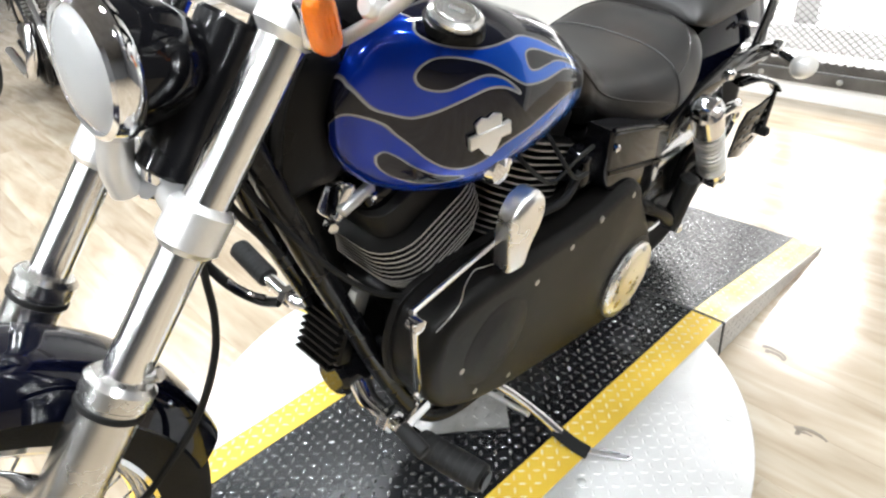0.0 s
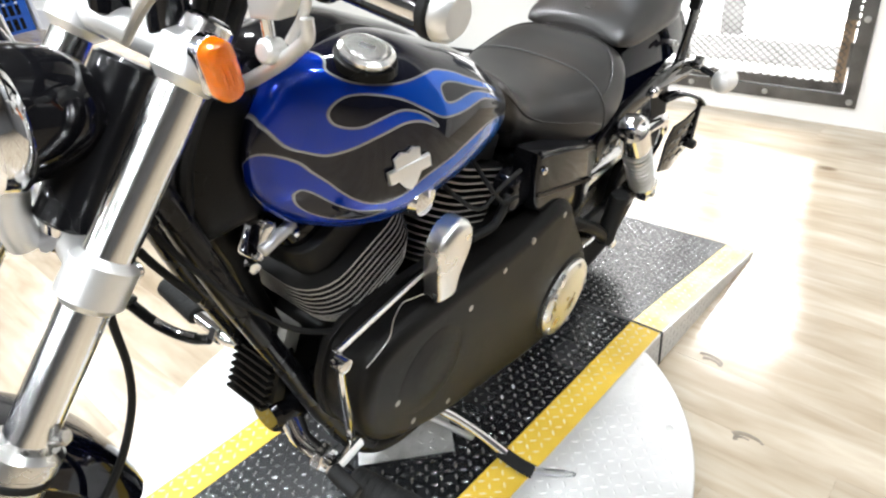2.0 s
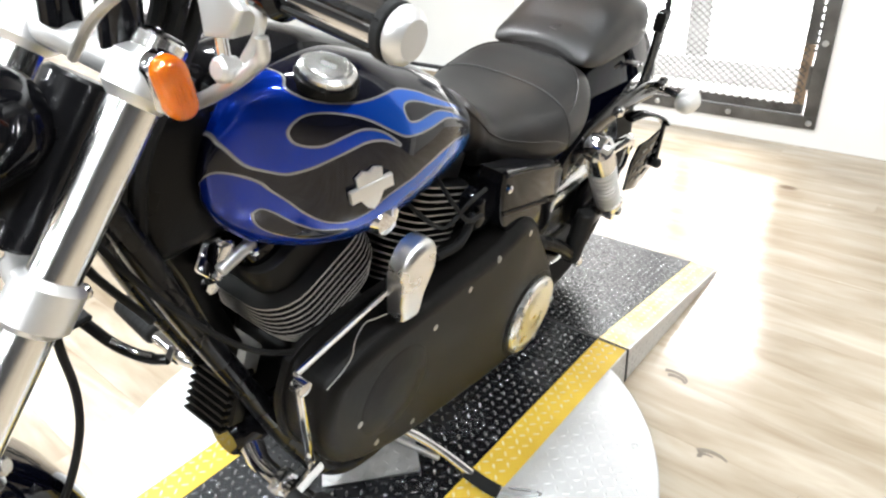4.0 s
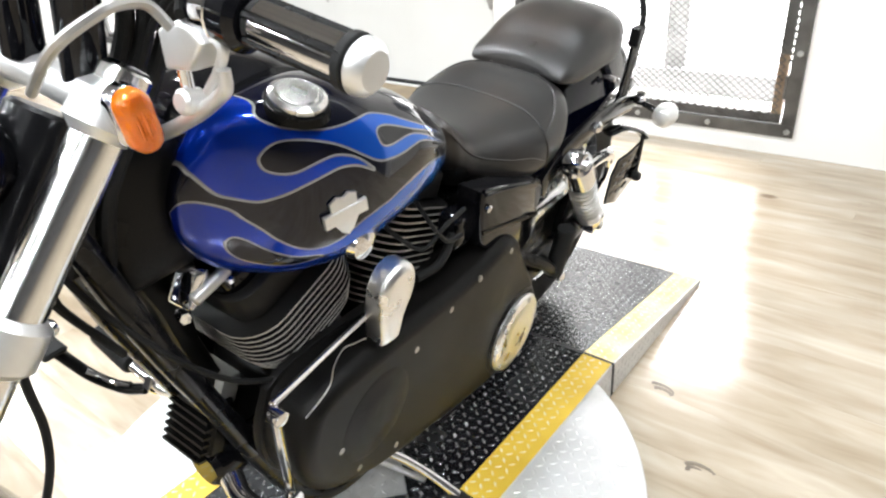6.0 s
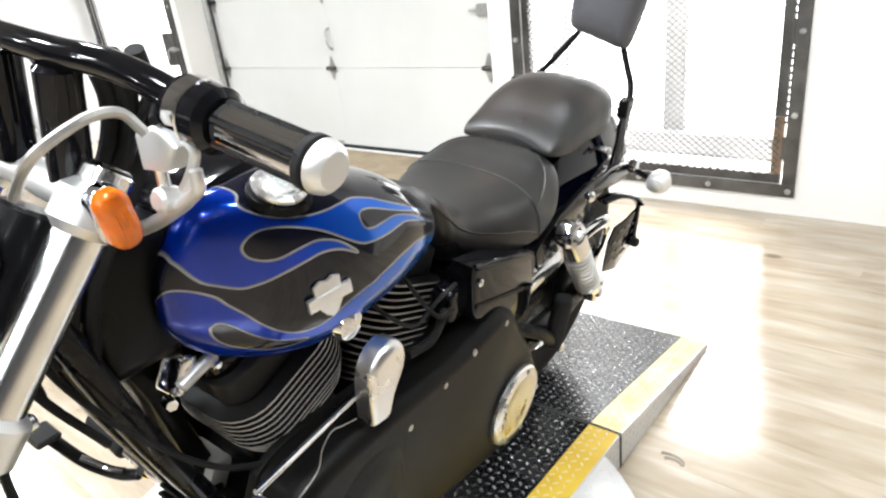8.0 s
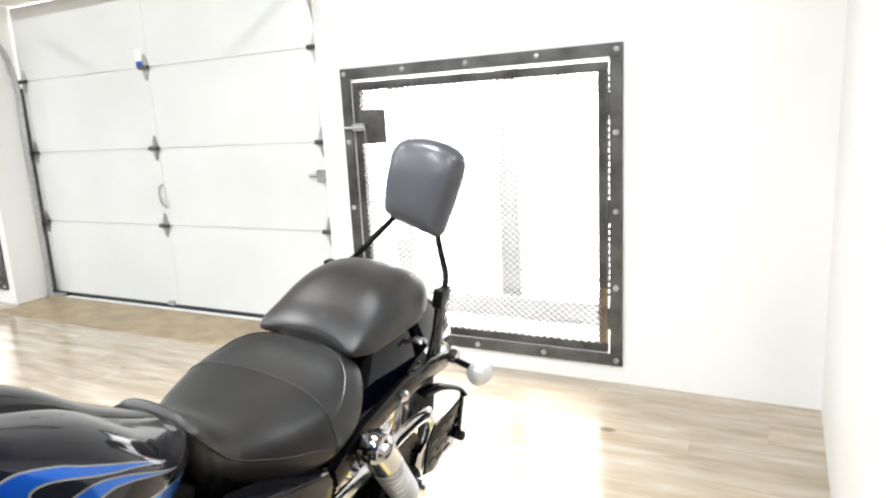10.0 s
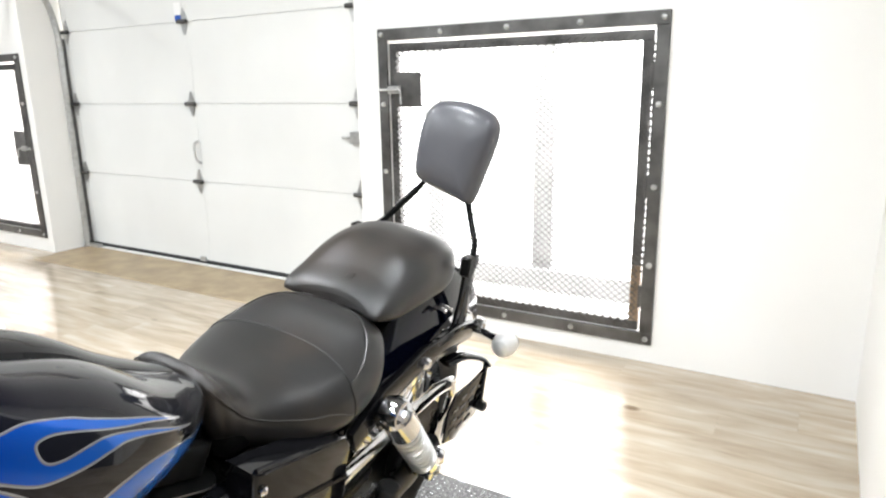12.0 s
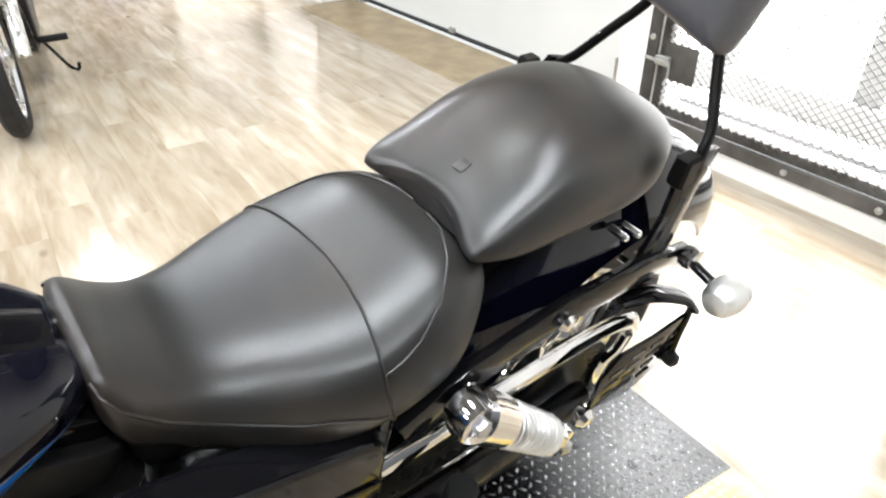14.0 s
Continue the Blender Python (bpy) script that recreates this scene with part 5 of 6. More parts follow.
FC = Matrix.Translation((0.182, 0.045, 0.390)) @ pose(0, 0, 0, 0, 90, 0)
bp("front_step", spun([(0.090, -0.006), (0.082, 0.002), (0.074, 0.004), (0.066, 0.0048), (0.050, 0.0085), (0.030, 0.0105), (0.001, 0.011)], 56, FC), "primary_black", primary, smooth=80)
DC = Matrix.Translation((0.178, 0.505, 0.235)) @ pose(0, 0, 0, 0, 90, 0)
bp("cover_dome", spun([(0.112, -0.02), (0.105, 0.004), (0.098, 0.010), (0.080, 0.012)], 56, DC), "primary_black", primary)
derby = bp("derby_cover", spun([(0.090, 0.006), (0.090, 0.016), (0.086, 0.021), (0.070, 0.0235), (0.068, 0.0225), (0.040, 0.0255), (0.001, 0.0265)], 64, DC), "bright_chrome", primary, "round chrome derby cover")
for k in range(5):
    a = 2 * math.pi * k / 5 + 0.3
    bp("cover_screw", spun([(0.0055, 0.021), (0.0055, 0.0255), (0.002, 0.0265)], 10, DC @ Matrix.Translation((0.079 * math.cos(a), 0.079 * math.sin(a), 0))), "steel", primary)
for y, z in ((-0.035, 0.385), (0.03, 0.435), (0.14, 0.452), (0.235, 0.470), (0.325, 0.480), (0.435, 0.480), (0.005, 0.305), (0.10, 0.265)):
    bp("cover_bolt", spun([(0.0068, -0.012), (0.0068, 0.004), (0.005, 0.006), (0.001, 0.0062)], 12, Matrix.Translation((0.180, y, z)) @ pose(0, 0, 0, 0, 90, 0)), "zinc", primary)

# horn
HN = [(0.050, 0.524), (0.084, 0.522), (0.096, 0.556), (0.116, 0.592), (0.116, 0.626), (0.098, 0.645), (0.070, 0.645), (0.050, 0.626), (0.044, 0.590)]
HNC = [tuple(p)[:2] for p in catmull([(y, z, 0) for y, z in HN + HN[:1]], 3)[:-1]]
bp("horn_cover", slab(HNC, 0.034, Matrix.Translation((0.158, 0, 0)) @ SIDE, 0.014, 5), "bright_chrome", label="polished chrome horn cover", smooth=50)

# shift linkage and forward controls
bp("shift_rod", rod((0.195, -0.160, 0.600), (0.128, 0.180, 0.540), 0.0042, 12), "chrome", label="chrome shift rod")
lev = bp("shift_lever", tube([(0.203, -0.164, 0.598), (0.205, -0.162, 0.55), (0.205, -0.155, 0.48), (0.20, -0.148, 0.44)], 0.011, 10, 4, flat=0.5), "chrome", label="chrome shift lever")
bp("lever_bolt", spun([(0.010, -0.006), (0.010, 0.010), (0.004, 0.013)], 12, Matrix.Translation((0.203, -0.163, 0.590)) @ pose(0, 0, 0, 0, 90, 0)), "chrome", lev)
bp("toe_lever", tube([(0.215, -0.150, 0.44), (0.225, -0.185, 0.455), (0.235, -0.215, 0.470)], 0.008, 10, 4), "chrome", lev)
bp("toe_peg", rod((0.232, -0.212, 0.47), (0.275, -0.214, 0.462), 0.010, 14, None, None, 0.002), "rubber", lev)
for s, y, z, x0 in ((1, -0.168, 0.385, 0.205), (-1, -0.094, 0.353, 0.190)):
    mount = bp("control_mount", tube([(s * 0.100, y + 0.01, z + 0.005), (s * 0.13, y, z), (s * (x0 - 0.025), y, z)], 0.016, 14, 4, r2=0.012), "chrome", label="chrome forward control mount")
    bp("mount_nut", rod((s * (x0 - 0.045), y, z), (s * (x0 - 0.028), y, z), 0.020, 6, None, None, 0.002), "chrome", mount)
    end = Vector((s * (x0 + 0.120), y + (0.012 if s > 0 else 0.008), z + 0.010))
    near = Vector((s * (x0 + 0.018), y, z + 0.003))
    d = (end - near).normalized()
    fp = bp("foot_peg", rod(near, end, 0.0185, 24, None, 0.0195, 0.004), "rubber", label="black rubber foot peg")
    bp("peg_clevis", rod((s * (x0 - 0.030), y, z), near, 0.012, 14, None, None, 0.002), "chrome", fp)
    bp("peg_cap", rod(end - d * 0.004, end + d * 0.004, 0.0150, 20, None, 0.013, 0.001), "satin_black", fp)
    for k in range(8):
        q = near + d * (0.008 + 0.0115 * k)
        bp("peg_ridge", rod(q, q + d * 0.0075, 0.0192 + 0.0001 * k, 24, None, None, 0.0008), "rubber", fp)
ped = bp("brake_pedal", tube([(-0.180, -0.098, 0.322), (-0.215, -0.115, 0.315), (-0.260, -0.140, 0.335), (-0.300, -0.162, 0.378)], 0.011, 10, 5, flat=0.7), "satin_black", label="black and chrome brake pedal")
bp("pedal_trim", tube([(-0.200, -0.112, 0.330), (-0.225, -0.125, 0.331), (-0.260, -0.145, 0.349)], 0.006, 8, 4, flat=0.6), "chrome", ped)
bp("pedal_pad", box(-0.335, -0.285, -0.190, -0.150, 0.382, 0.394, 0.004), "rubber", ped)
# regulator with fins ahead of the frame
RG = pose(-0.015, -0.128, 0.365, -21, 0, 0)
bm = box(-0.042, 0.042, -0.010, 0.022, -0.020, 0.076, 0.006)
bmesh.ops.transform(bm, matrix=RG, verts=bm.verts[:])
reg = bp("regulator", bm, "satin_black", label="black finned voltage regulator")
for k in range(7):
    bm = box(-0.040, 0.040, -0.024, -0.010, -0.018 + 0.0132 * k, -0.022 + 0.0132 * k)
    bmesh.ops.transform(bm, matrix=RG, verts=bm.verts[:])
    bp("regulator_fin", bm, "satin_black", reg)

bm = box(-0.036, 0.036, -0.004, 0.030, 0.060, 0.112, 0.006, None, 2)
bmesh.ops.transform(bm, matrix=RG, verts=bm.verts[:])
bp("regulator_cover", bm, "fin_dim", reg, "dull grey regulator cover")

# side stand
st = bp("side_stand", tube([(0.10, 0.12, 0.180), (0.145, 0.165, 0.135), (0.195, 0.205, 0.078), (0.250, 0.228, 0.036)], 0.0095, 12, 5), "chrome", label="chrome side stand, down", smooth=40)
bp("stand_foot", tube([(0.240, 0.224, 0.040), (0.280, 0.231, 0.026), (0.315, 0.237, 0.022)], 0.016, 12, 3, flat=0.45), "rubber", st)
bp("stand_pin", tube([(0.310, 0.230, 0.026), (0.377, 0.268, 0.032), (0.377, 0.280, 0.032), (0.312, 0.245, 0.026)], 0.0022, 8, 3), "steel", st)
bp("stand_spring", tube([(0.11, 0.11, 0.165), (0.145, 0.150, 0.120), (0.190, 0.195, 0.070)], 0.006, 8, 5), "steel", st)

# ---- front end, turned a little to the bike's right
FD = Vector((0, 0.625, 0.780))                          # up along the fork
FX = Vector((0.9938, -0.087, 0.070))                    # across the fork, to the bike's left
FT = Vector((-0.024, -0.213, 0.895))                    # under the top clamps, midway between the legs
HALF = 0.109
for s in (1, -1):
    o = FT + FX * (s * HALF)
    leg = bp("fork_leg", rod(o - FD * 0.42, o + FD * 0.062, 0.0222, 36, None, None, 0.002), "fork_chrome", label="polished fork tube")
    bp("fork_slider", rod(o - FD * 0.745, o - FD * 0.362, 0.0300, 36, None, 0.0315, 0.003), "alu", leg, "cast aluminium fork slider")
    collar = bp("slider_collar", rod(o - FD * 0.374, o - FD * 0.346, 0.0345, 36, None, None, 0.006), "alu", leg)
    bp("collar_tab", rod(o - FD * 0.364 + Vector((0.010 * s, 0.020, 0.012)), o - FD * 0.364 + Vector((0.030 * s, 0.034, 0.022)), 0.008, 14, None, None, 0.002), "alu", collar)
    bp("dust_seal", rod(o - FD * 0.382, o - FD * 0.375, 0.0335, 32, None, None, 0.001), "rubber", leg)
    low = bp("lower_clamp", rod(o - FD * 0.210, o - FD * 0.160, 0.0305, 36, None, None, 0.007), "satin_alu", leg, "polished lower clamp")
    bp("clamp_screw", rod(o - FD * 0.185 + Vector((0, 0.026, -0.010)), o - FD * 0.185 + Vector((0, 0.040, -0.010)), 0.008, 12, None, None, 0.002), "chrome", low)
    up = bp("upper_clamp", rod(o - FD * 0.002, o + FD * 0.050, 0.0315, 36, None, None, 0.012), "satin_alu", leg, "polished upper clamp")
    bp("fork_cap", rod(o + FD * 0.050, o + FD * 0.066, 0.0205, 6, None, 0.018, 0.002), "chrome", leg)
    # amber front signal on a short stem
    c = o + FD * 0.028 + FX * (s * 0.038) + Vector((0, -0.001, 0.001))
    ax = Matrix.Translation(c) @ pose(0, 0, 0, 0, 90 * s, 0) @ pose(0, 0, 0, 0, 0, 12 * s)
    sg = bp("front_signal", slab(rounded(0.058, 0.030, 0.014, 8), 0.012, ax @ Matrix.Translation((0, 0, -0.011)), 0.003), "chrome", label="amber front turn signal")
    lens = bp("lens", slab(rounded(0.056, 0.028, 0.0135, 8), 0.016, ax @ Matrix.Translation((0, 0, 0.001)), 0.008, 4), "amber", sg, smooth=60)
    for v in (-0.006, 0.000, 0.006):
        bp("lens_rib", tube([ax @ Vector((u, v, 0.0172 - 9.0 * u * u)) for u in (-0.021, -0.011, 0, 0.011, 0.021)], 0.0013, 6, 3), "amber", lens)
    bp("signal_stem", rod(o + FD * 0.028, c, 0.012, 14), "satin_alu", sg)
bp("lower_tree", tube([FT - FD * 0.185 + FX * x + Vector((0, 0.016 * (1 - abs(x) / HALF), 0)) for x in (-HALF, -0.055, 0, 0.055, HALF)], 0.0175, 18, 5), "satin_alu", label="polished lower triple tree")
bp("upper_tree", tube([FT + FD * 0.030 + FX * x for x in (-HALF, -0.055, 0, 0.055, HALF)], 0.0180, 20, 5), "satin_alu", label="polished upper triple tree")
bp("headlight_yoke", tube([FT - FD * 0.185 + Vector((0.0, -0.02, 0.0)), FT - FD * 0.15 + Vector((0, -0.045, 0.0)), FT - FD * 0.115 + Vector((0, -0.06, 0.005))], 0.017, 16, 4), "satin_alu", label="cast headlight mount")
# headlight
HM = Matrix.Translation((-0.012, -0.322, 0.880)) @ pose(0, 0, 0, 84, 0, 0) @ Matrix.Diagonal((0.74, 0.74, 0.88, 1))
hl = bp("headlight", spun([(0.004, -0.085), (0.030, -0.080), (0.055, -0.064), (0.072, -0.038), (0.080, -0.008), (0.082, 0.020)], 48, HM), "gloss_black", label="gloss black headlight shell with a chrome rim", smooth=70)
bp("headlight_rim", spun([(0.083, 0.016), (0.088, 0.022), (0.089, 0.034), (0.084, 0.044), (0.077, 0.047), (0.075, 0.042)], 48, HM, None, False), "chrome", hl)
bp("reflector", spun([(0.076, 0.036), (0.060, 0.010), (0.035, -0.010), (0.012, -0.018), (0.001, -0.018)], 40, HM, None, False), "chrome", hl)
bp("lens", spun([(0.0765, 0.040), (0.070, 0.047), (0.050, 0.054), (0.025, 0.058), (0.001, 0.059)], 40, HM, None, False), "headlens", hl).visible_shadow = False
bp("headlight_bracket", tube([(0, -0.318, 0.79), (0, -0.325, 0.76), (0, -0.335, 0.765)], 0.018, 12, 3), "chrome", hl)
# wheel and fender
FA = Vector((-0.024, -0.705, 0.325))
wheel("front_wheel", FA, 0.352, 0.085, 0.272, "narrow black tyre on a laced chrome front wheel", 40)
bp("front_axle", rod((FA.x - 0.14, FA.y, FA.z), (FA.x + 0.14, FA.y, FA.z), 0.014, 16, None, None, 0.003), "chrome")
ff = bp("front_fender", fender(FA + Vector((0, 0.004, 0.012)), 0.370, 52, 173, 0.072, 0.050), "blue_black", label="midnight blue front fender")
for s in (1, -1):
    bp("fender_stay", tube([(FA.x + s * 0.070, FA.y + 0.10, FA.z + 0.30), (FA.x + s * 0.076, FA.y + 0.13, FA.z + 0.25), (FA.x + s * 0.082, FA.y + 0.16, FA.z + 0.21)], 0.014, 10, 4, flat=0.4, up=(1, 0, 0)), "chrome", ff)
# handlebar
for s in (1, -1):
    bp("riser", rod((s * 0.048 - 0.012, -0.194, 0.928), (s * 0.048, -0.190, 1.038), 0.019, 20, None, None, 0.004), "gloss_black", label="black handlebar riser")
bar = bp("handlebar", tube([(-0.34, -0.175, 1.008), (-0.24, -0.168, 1.018), (-0.13, -0.180, 1.045), (-0.048, -0.190, 1.048), (0.048, -0.190, 1.048), (0.13, -0.180, 1.045), (0.24, -0.168, 1.020), (0.325, -0.170, 1.015)], 0.0127, 16, 6), "gloss_black", label="black handlebar")
for s in (1, -1):
    g0, g1 = Vector((s * 0.228, -0.168, 1.021)), Vector((s * 0.323, -0.170, 1.015))
    d = (g1 - g0).normalized()
    grip = bp("grip", rod(g0, g1, 0.0172, 28, None, None, 0.002), "rubber", bar, "black rubber and chrome grip")
    bp("grip_sleeve", rod(g0 + d * 0.008, g1 - d * 0.010, 0.0186, 28, None, None, 0.001), "chrome", bar, "chrome grip sleeve")
    for k in range(6):
        a = 2 * math.pi * k / 6 + 0.5
        q = d.to_track_quat("Z", "Y").to_matrix() @ Vector((0.0172 * math.cos(a), 0.0172 * math.sin(a), 0))
        bp("grip_rib", rod(g0 + q + d * 0.004, g1 + q - d * 0.004, 0.0036, 8), "satin_black", bar)
    bp("grip_end", rod(g1 - d * 0.004, g1 + d * 0.012, 0.0200, 28, None, 0.0185, 0.005), "satin_alu" if s > 0 else "gloss_black", bar)
    sw = bp("switch_housing", rod(g0 - d * 0.052, g0 - d * 0.002, 0.026, 24, None, None, 0.006), "gloss_black", bar, "gloss black switch housing")
    bp("switch_cover", rod(g0 - d * 0.046, g0 - d * 0.020, 0.0272, 24, None, None, 0.006), "chrome", sw, "chrome switch cover")
    bp("end_ring", rod(g1 - d * 0.010, g1 - d * 0.002, 0.0206, 28, None, None, 0.001), "rubber", bar)
    block = [(0.150, 1.003), (0.153, 0.973), (0.183, 0.979), (0.201, 1.004), (0.192, 1.012), (0.176, 1.016)]
    perch = bp("lever_perch", slab([(s * x, z) for x, z in block[::s]], 0.022, Matrix.Translation((0, -0.174, 0)) @ pose(0, 0, 0, 90, 0, 0), 0.005, 3), "satin_alu", bar, "polished lever perch")
    bp("perch_arm", tube([(s * 0.192, -0.185, 1.006), (s * 0.203, -0.185, 1.006), (s * 0.209, -0.185, 0.999), (s * 0.2015, -0.185, 0.982), (s * 0.186, -0.184, 0.962)], 0.0042, 10, 5), "satin_alu", perch)
    bp("perch_post", rod((s * 0.158, -0.183, 0.980), (s * 0.160, -0.182, 0.952), 0.0055, 12, None, None, 0.001), "chrome", perch)
    bp("pivot", rod((s * 0.164, -0.195, 0.950), (s * 0.164, -0.174, 0.946), 0.0105, 18, None, None, 0.003), "satin_alu", perch)
    bp("control_lever", tube([(s * 0.211, -0.188, 0.987), (s * 0.210, -0.187, 0.972), (s * 0.193, -0.184, 0.957), (s * 0.166, -0.180, 0.937), (s * 0.118, -0.172, 0.906), (s * 0.090, -0.172, 0.890)], 0.0052, 14, 5, r2=0.0072), "satin_alu", bar, "polished control lever")
# grey-sheathed cable arching over the lever, black hoses behind the fork
bp("cable", tube([(0.10, -0.27, 0.96), (0.15, -0.272, 1.005), (0.17, -0.250, 1.027), (0.17, -0.231, 1.031), (0.17, -0.212, 1.027), (0.18, -0.203, 1.012)], 0.0042, 8, 7), "zinc", label="grey-sheathed clutch cable")
for dx, dy in ((0.0, 0.0), (0.004, 0.020), (-0.012, -0.012)):
    bp("hose", tube([(0.070 + dx, -0.155 + dy, 1.045), (0.060 + dx, -0.140 + dy, 1.00), (0.045 + dx, -0.140 + dy, 0.955), (0.030 + dx, -0.160 + dy, 0.90), (0.030 + dx, -0.215 + dy, 0.82), (0.030 + dx, -0.235 + dy, 0.74)], 0.0085, 10, 6), "rubber", label="black hose behind the fork")
# cables
for pts, r in (([(0.18, -0.195, 1.02), (0.12, -0.150, 1.02), (0.05, -0.140, 0.96), (0.015, -0.170, 0.885), (0.020, -0.255, 0.83), (0.04, -0.262, 0.76), (0.08, -0.215, 0.66), (0.10, -0.14, 0.56), (0.10, -0.05, 0.49)], 0.004),
               ([(0.045, -0.31, 0.78), (0.06, -0.328, 0.695), (0.06, -0.328, 0.618), (0.06, -0.340, 0.556), (0.06, -0.373, 0.488), (0.06, -0.420, 0.441), (0.055, -0.47, 0.40), (0.05, -0.56, 0.37)], 0.0045),
               ([(0.15, -0.17, 1.03), (0.10, -0.14, 1.02), (0.04, -0.13, 0.96), (0.0, -0.150, 0.88), (-0.010, -0.26, 0.82), (0.02, -0.275, 0.74), (0.05, -0.23, 0.64)], 0.005),
               ([(-0.18, -0.18, 1.02), (-0.10, -0.15, 1.03), (-0.05, -0.14, 0.95), (-0.04, -0.17, 0.87), (-0.03, -0.26, 0.80), (0.0, -0.26, 0.70)], 0.006)):
    bp("cable", tube(pts, r, 8, 7), "rubber", label="black control cable")
# horn-side small parts, coil cover, ignition box, side cover
bp("ignition_cover", slab(rounded(0.050, 0.066, 0.014), 0.040, Matrix.Translation((0.104, 0.325, 0.560)) @ SIDE, 0.008, 3), "gloss_black", label="black ignition module")
bp("plug_boot", tube([(0.14, 0.29, 0.57), (0.15, 0.24, 0.545), (0.14, 0.19, 0.54)], 0.008, 10, 4), "rubber")
bp("plug_lead", tube([(0.15, 0.30, 0.62), (0.155, 0.24, 0.62), (0.15, 0.19, 0.60), (0.14, 0.14, 0.64), (0.12, 0.11, 0.68)], 0.0036, 8, 6), "rubber")
bp("plug_lead", tube([(0.15, 0.30, 0.57), (0.155, 0.25, 0.585), (0.15, 0.21, 0.63), (0.12, 0.20, 0.67)], 0.0036, 8, 6), "rubber")
bp("choke_knob", spun([(0.022, 0), (0.024, 0.008), (0.020, 0.018), (0.008, 0.022)], 24, Matrix.Translation((0.145, 0.035, 0.695)) @ pose(0, 0, 0, 0, 90, 0)), "chrome", label="chrome coil mount knob")
SC = [(0.334, 0.638), (0.45, 0.606), (0.566, 0.566), (0.576, 0.50), (0.572, 0.435), (0.51, 0.425), (0.42, 0.474), (0.356, 0.520), (0.340, 0.57), (0.334, 0.638)]
sc = bp("side_cover", slab([tuple(p)[:2] for p in catmull([(y, z, 0) for y, z in SC], 4)[:-1]], 0.050, Matrix.Translation((0.115, 0, 0)) @ SIDE, 0.008, 3), "gloss_black", label="gloss black battery side cover")
bp("cover_band", slab([(0.346, 0.552), (0.570, 0.487), (0.570, 0.494), (0.346, 0.559)], 0.003, Matrix.Translation((0.1652, 0, 0)) @ SIDE), "satin_black", sc)
bp("cover_lip", tube([(0.160, 0.341, 0.636), (0.163, 0.45, 0.606), (0.160, 0.558, 0.567)], 0.0045, 8, 5), "gloss_black", sc)
bp("cover_stud", spun([(0.007, 0), (0.007, 0.006), (0.003, 0.009)], 10, Matrix.Translation((0.164, 0.350, 0.604)) @ pose(0, 0, 0, 0, 90, 0)), "chrome", sc)
bp("oil_tank", box(-0.10, 0.11, 0.38, 0.60, 0.42, 0.60, 0.03, None, 3), "satin_black")
bp("seat_pan", box(-0.095, 0.095, 0.36, 0.72, 0.600, 0.655, 0.02, None, 2), "satin_black")
bp("neck_cover", box(-0.055, 0.040, -0.215, -0.10, 0.685, 0.865, 0.025, None, 3), "satin_black", label="black neck cover")
bp("frame_gusset", slab([(-0.200, 0.74), (-0.12, 0.70), (-0.105, 0.55), (-0.065, 0.42), (0.0, 0.37), (0.03, 0.24), (-0.03, 0.22), (-0.075, 0.32), (-0.112, 0.45), (-0.155, 0.62)], 0.05, Matrix.Translation((-0.045, 0, 0)) @ SIDE, 0.01), "satin_black", label="black frame gusset")
bp("lower_link", tube([(0.15, 0.50, 0.42), (0.185, 0.60, 0.36), (0.19, 0.67, 0.30)], 0.014, 10, 4), "satin_black")
bp("passenger_peg", rod((0.19, 0.67, 0.29), (0.20, 0.675, 0.42), 0.021, 18, None, None, 0.004), "rubber", label="folded black passenger peg")
bp("peg_bolt", spun([(0.012, 0), (0.012, 0.008), (0.005, 0.012)], 6, Matrix.Translation((0.205, 0.675, 0.292)) @ pose(0, 0, 0, 0, 90, 0)), "chrome")
# exhaust on the far side
for pts in ([(-0.09, 0.06, 0.60), (-0.14, 0.03, 0.50), (-0.16, 0.06, 0.34), (-0.18, 0.16, 0.26), (-0.19, 0.5, 0.25), (-0.19, 1.05, 0.27)], [(-0.10, 0.33, 0.58), (-0.17, 0.37, 0.50), (-0.21, 0.42, 0.38), (-0.21, 0.55, 0.35), (-0.21, 1.05, 0.36)]):
    bp("exhaust_pipe", tube(pts, 0.024, 16, 7, r2=0.038), "chrome", label="chrome exhaust pipe")
bp("air_cleaner", spun([(0.085, 0), (0.085, 0.05), (0.07, 0.065), (0.001, 0.068)], 40, Matrix.Translation((-0.12, 0.15, 0.62)) @ pose(0, 0, 0, 0, -90, 0)), "chrome", label="round chrome air cleaner")

# wire over the primary, bright bar on the cases, chrome head steady
bp("loose_wire", tube([(0.187, -0.103, 0.520), (0.187, -0.078, 0.528), (0.187, -0.058, 0.542), (0.186, -0.050, 0.566), (0.180, -0.026, 0.574), (0.176, 0.0, 0.562), (0.172, 0.030, 0.548)], 0.0009, 6, 5), "zinc", label="thin loose wire")
bm = box(-0.020, 0.020, -0.012, 0.012, -0.030, 0.030, 0.010, None, 4)
bmesh.ops.transform(bm, matrix=pose(0.030, -0.128, 0.664, -18, 12, 20), verts=bm.verts[:])
steady = bp("head_steady", bm, "chrome", label="chrome engine head steady")
bp("steady_bar", rod((0.050, -0.086, 0.673), (0.050, -0.138, 0.655), 0.0085, 14, None, None, 0.002), "satin_alu", steady)
bp("steady_bolt", rod((0.040, -0.150, 0.640), (0.058, -0.156, 0.644), 0.008, 6, None, None, 0.001), "chrome", steady)
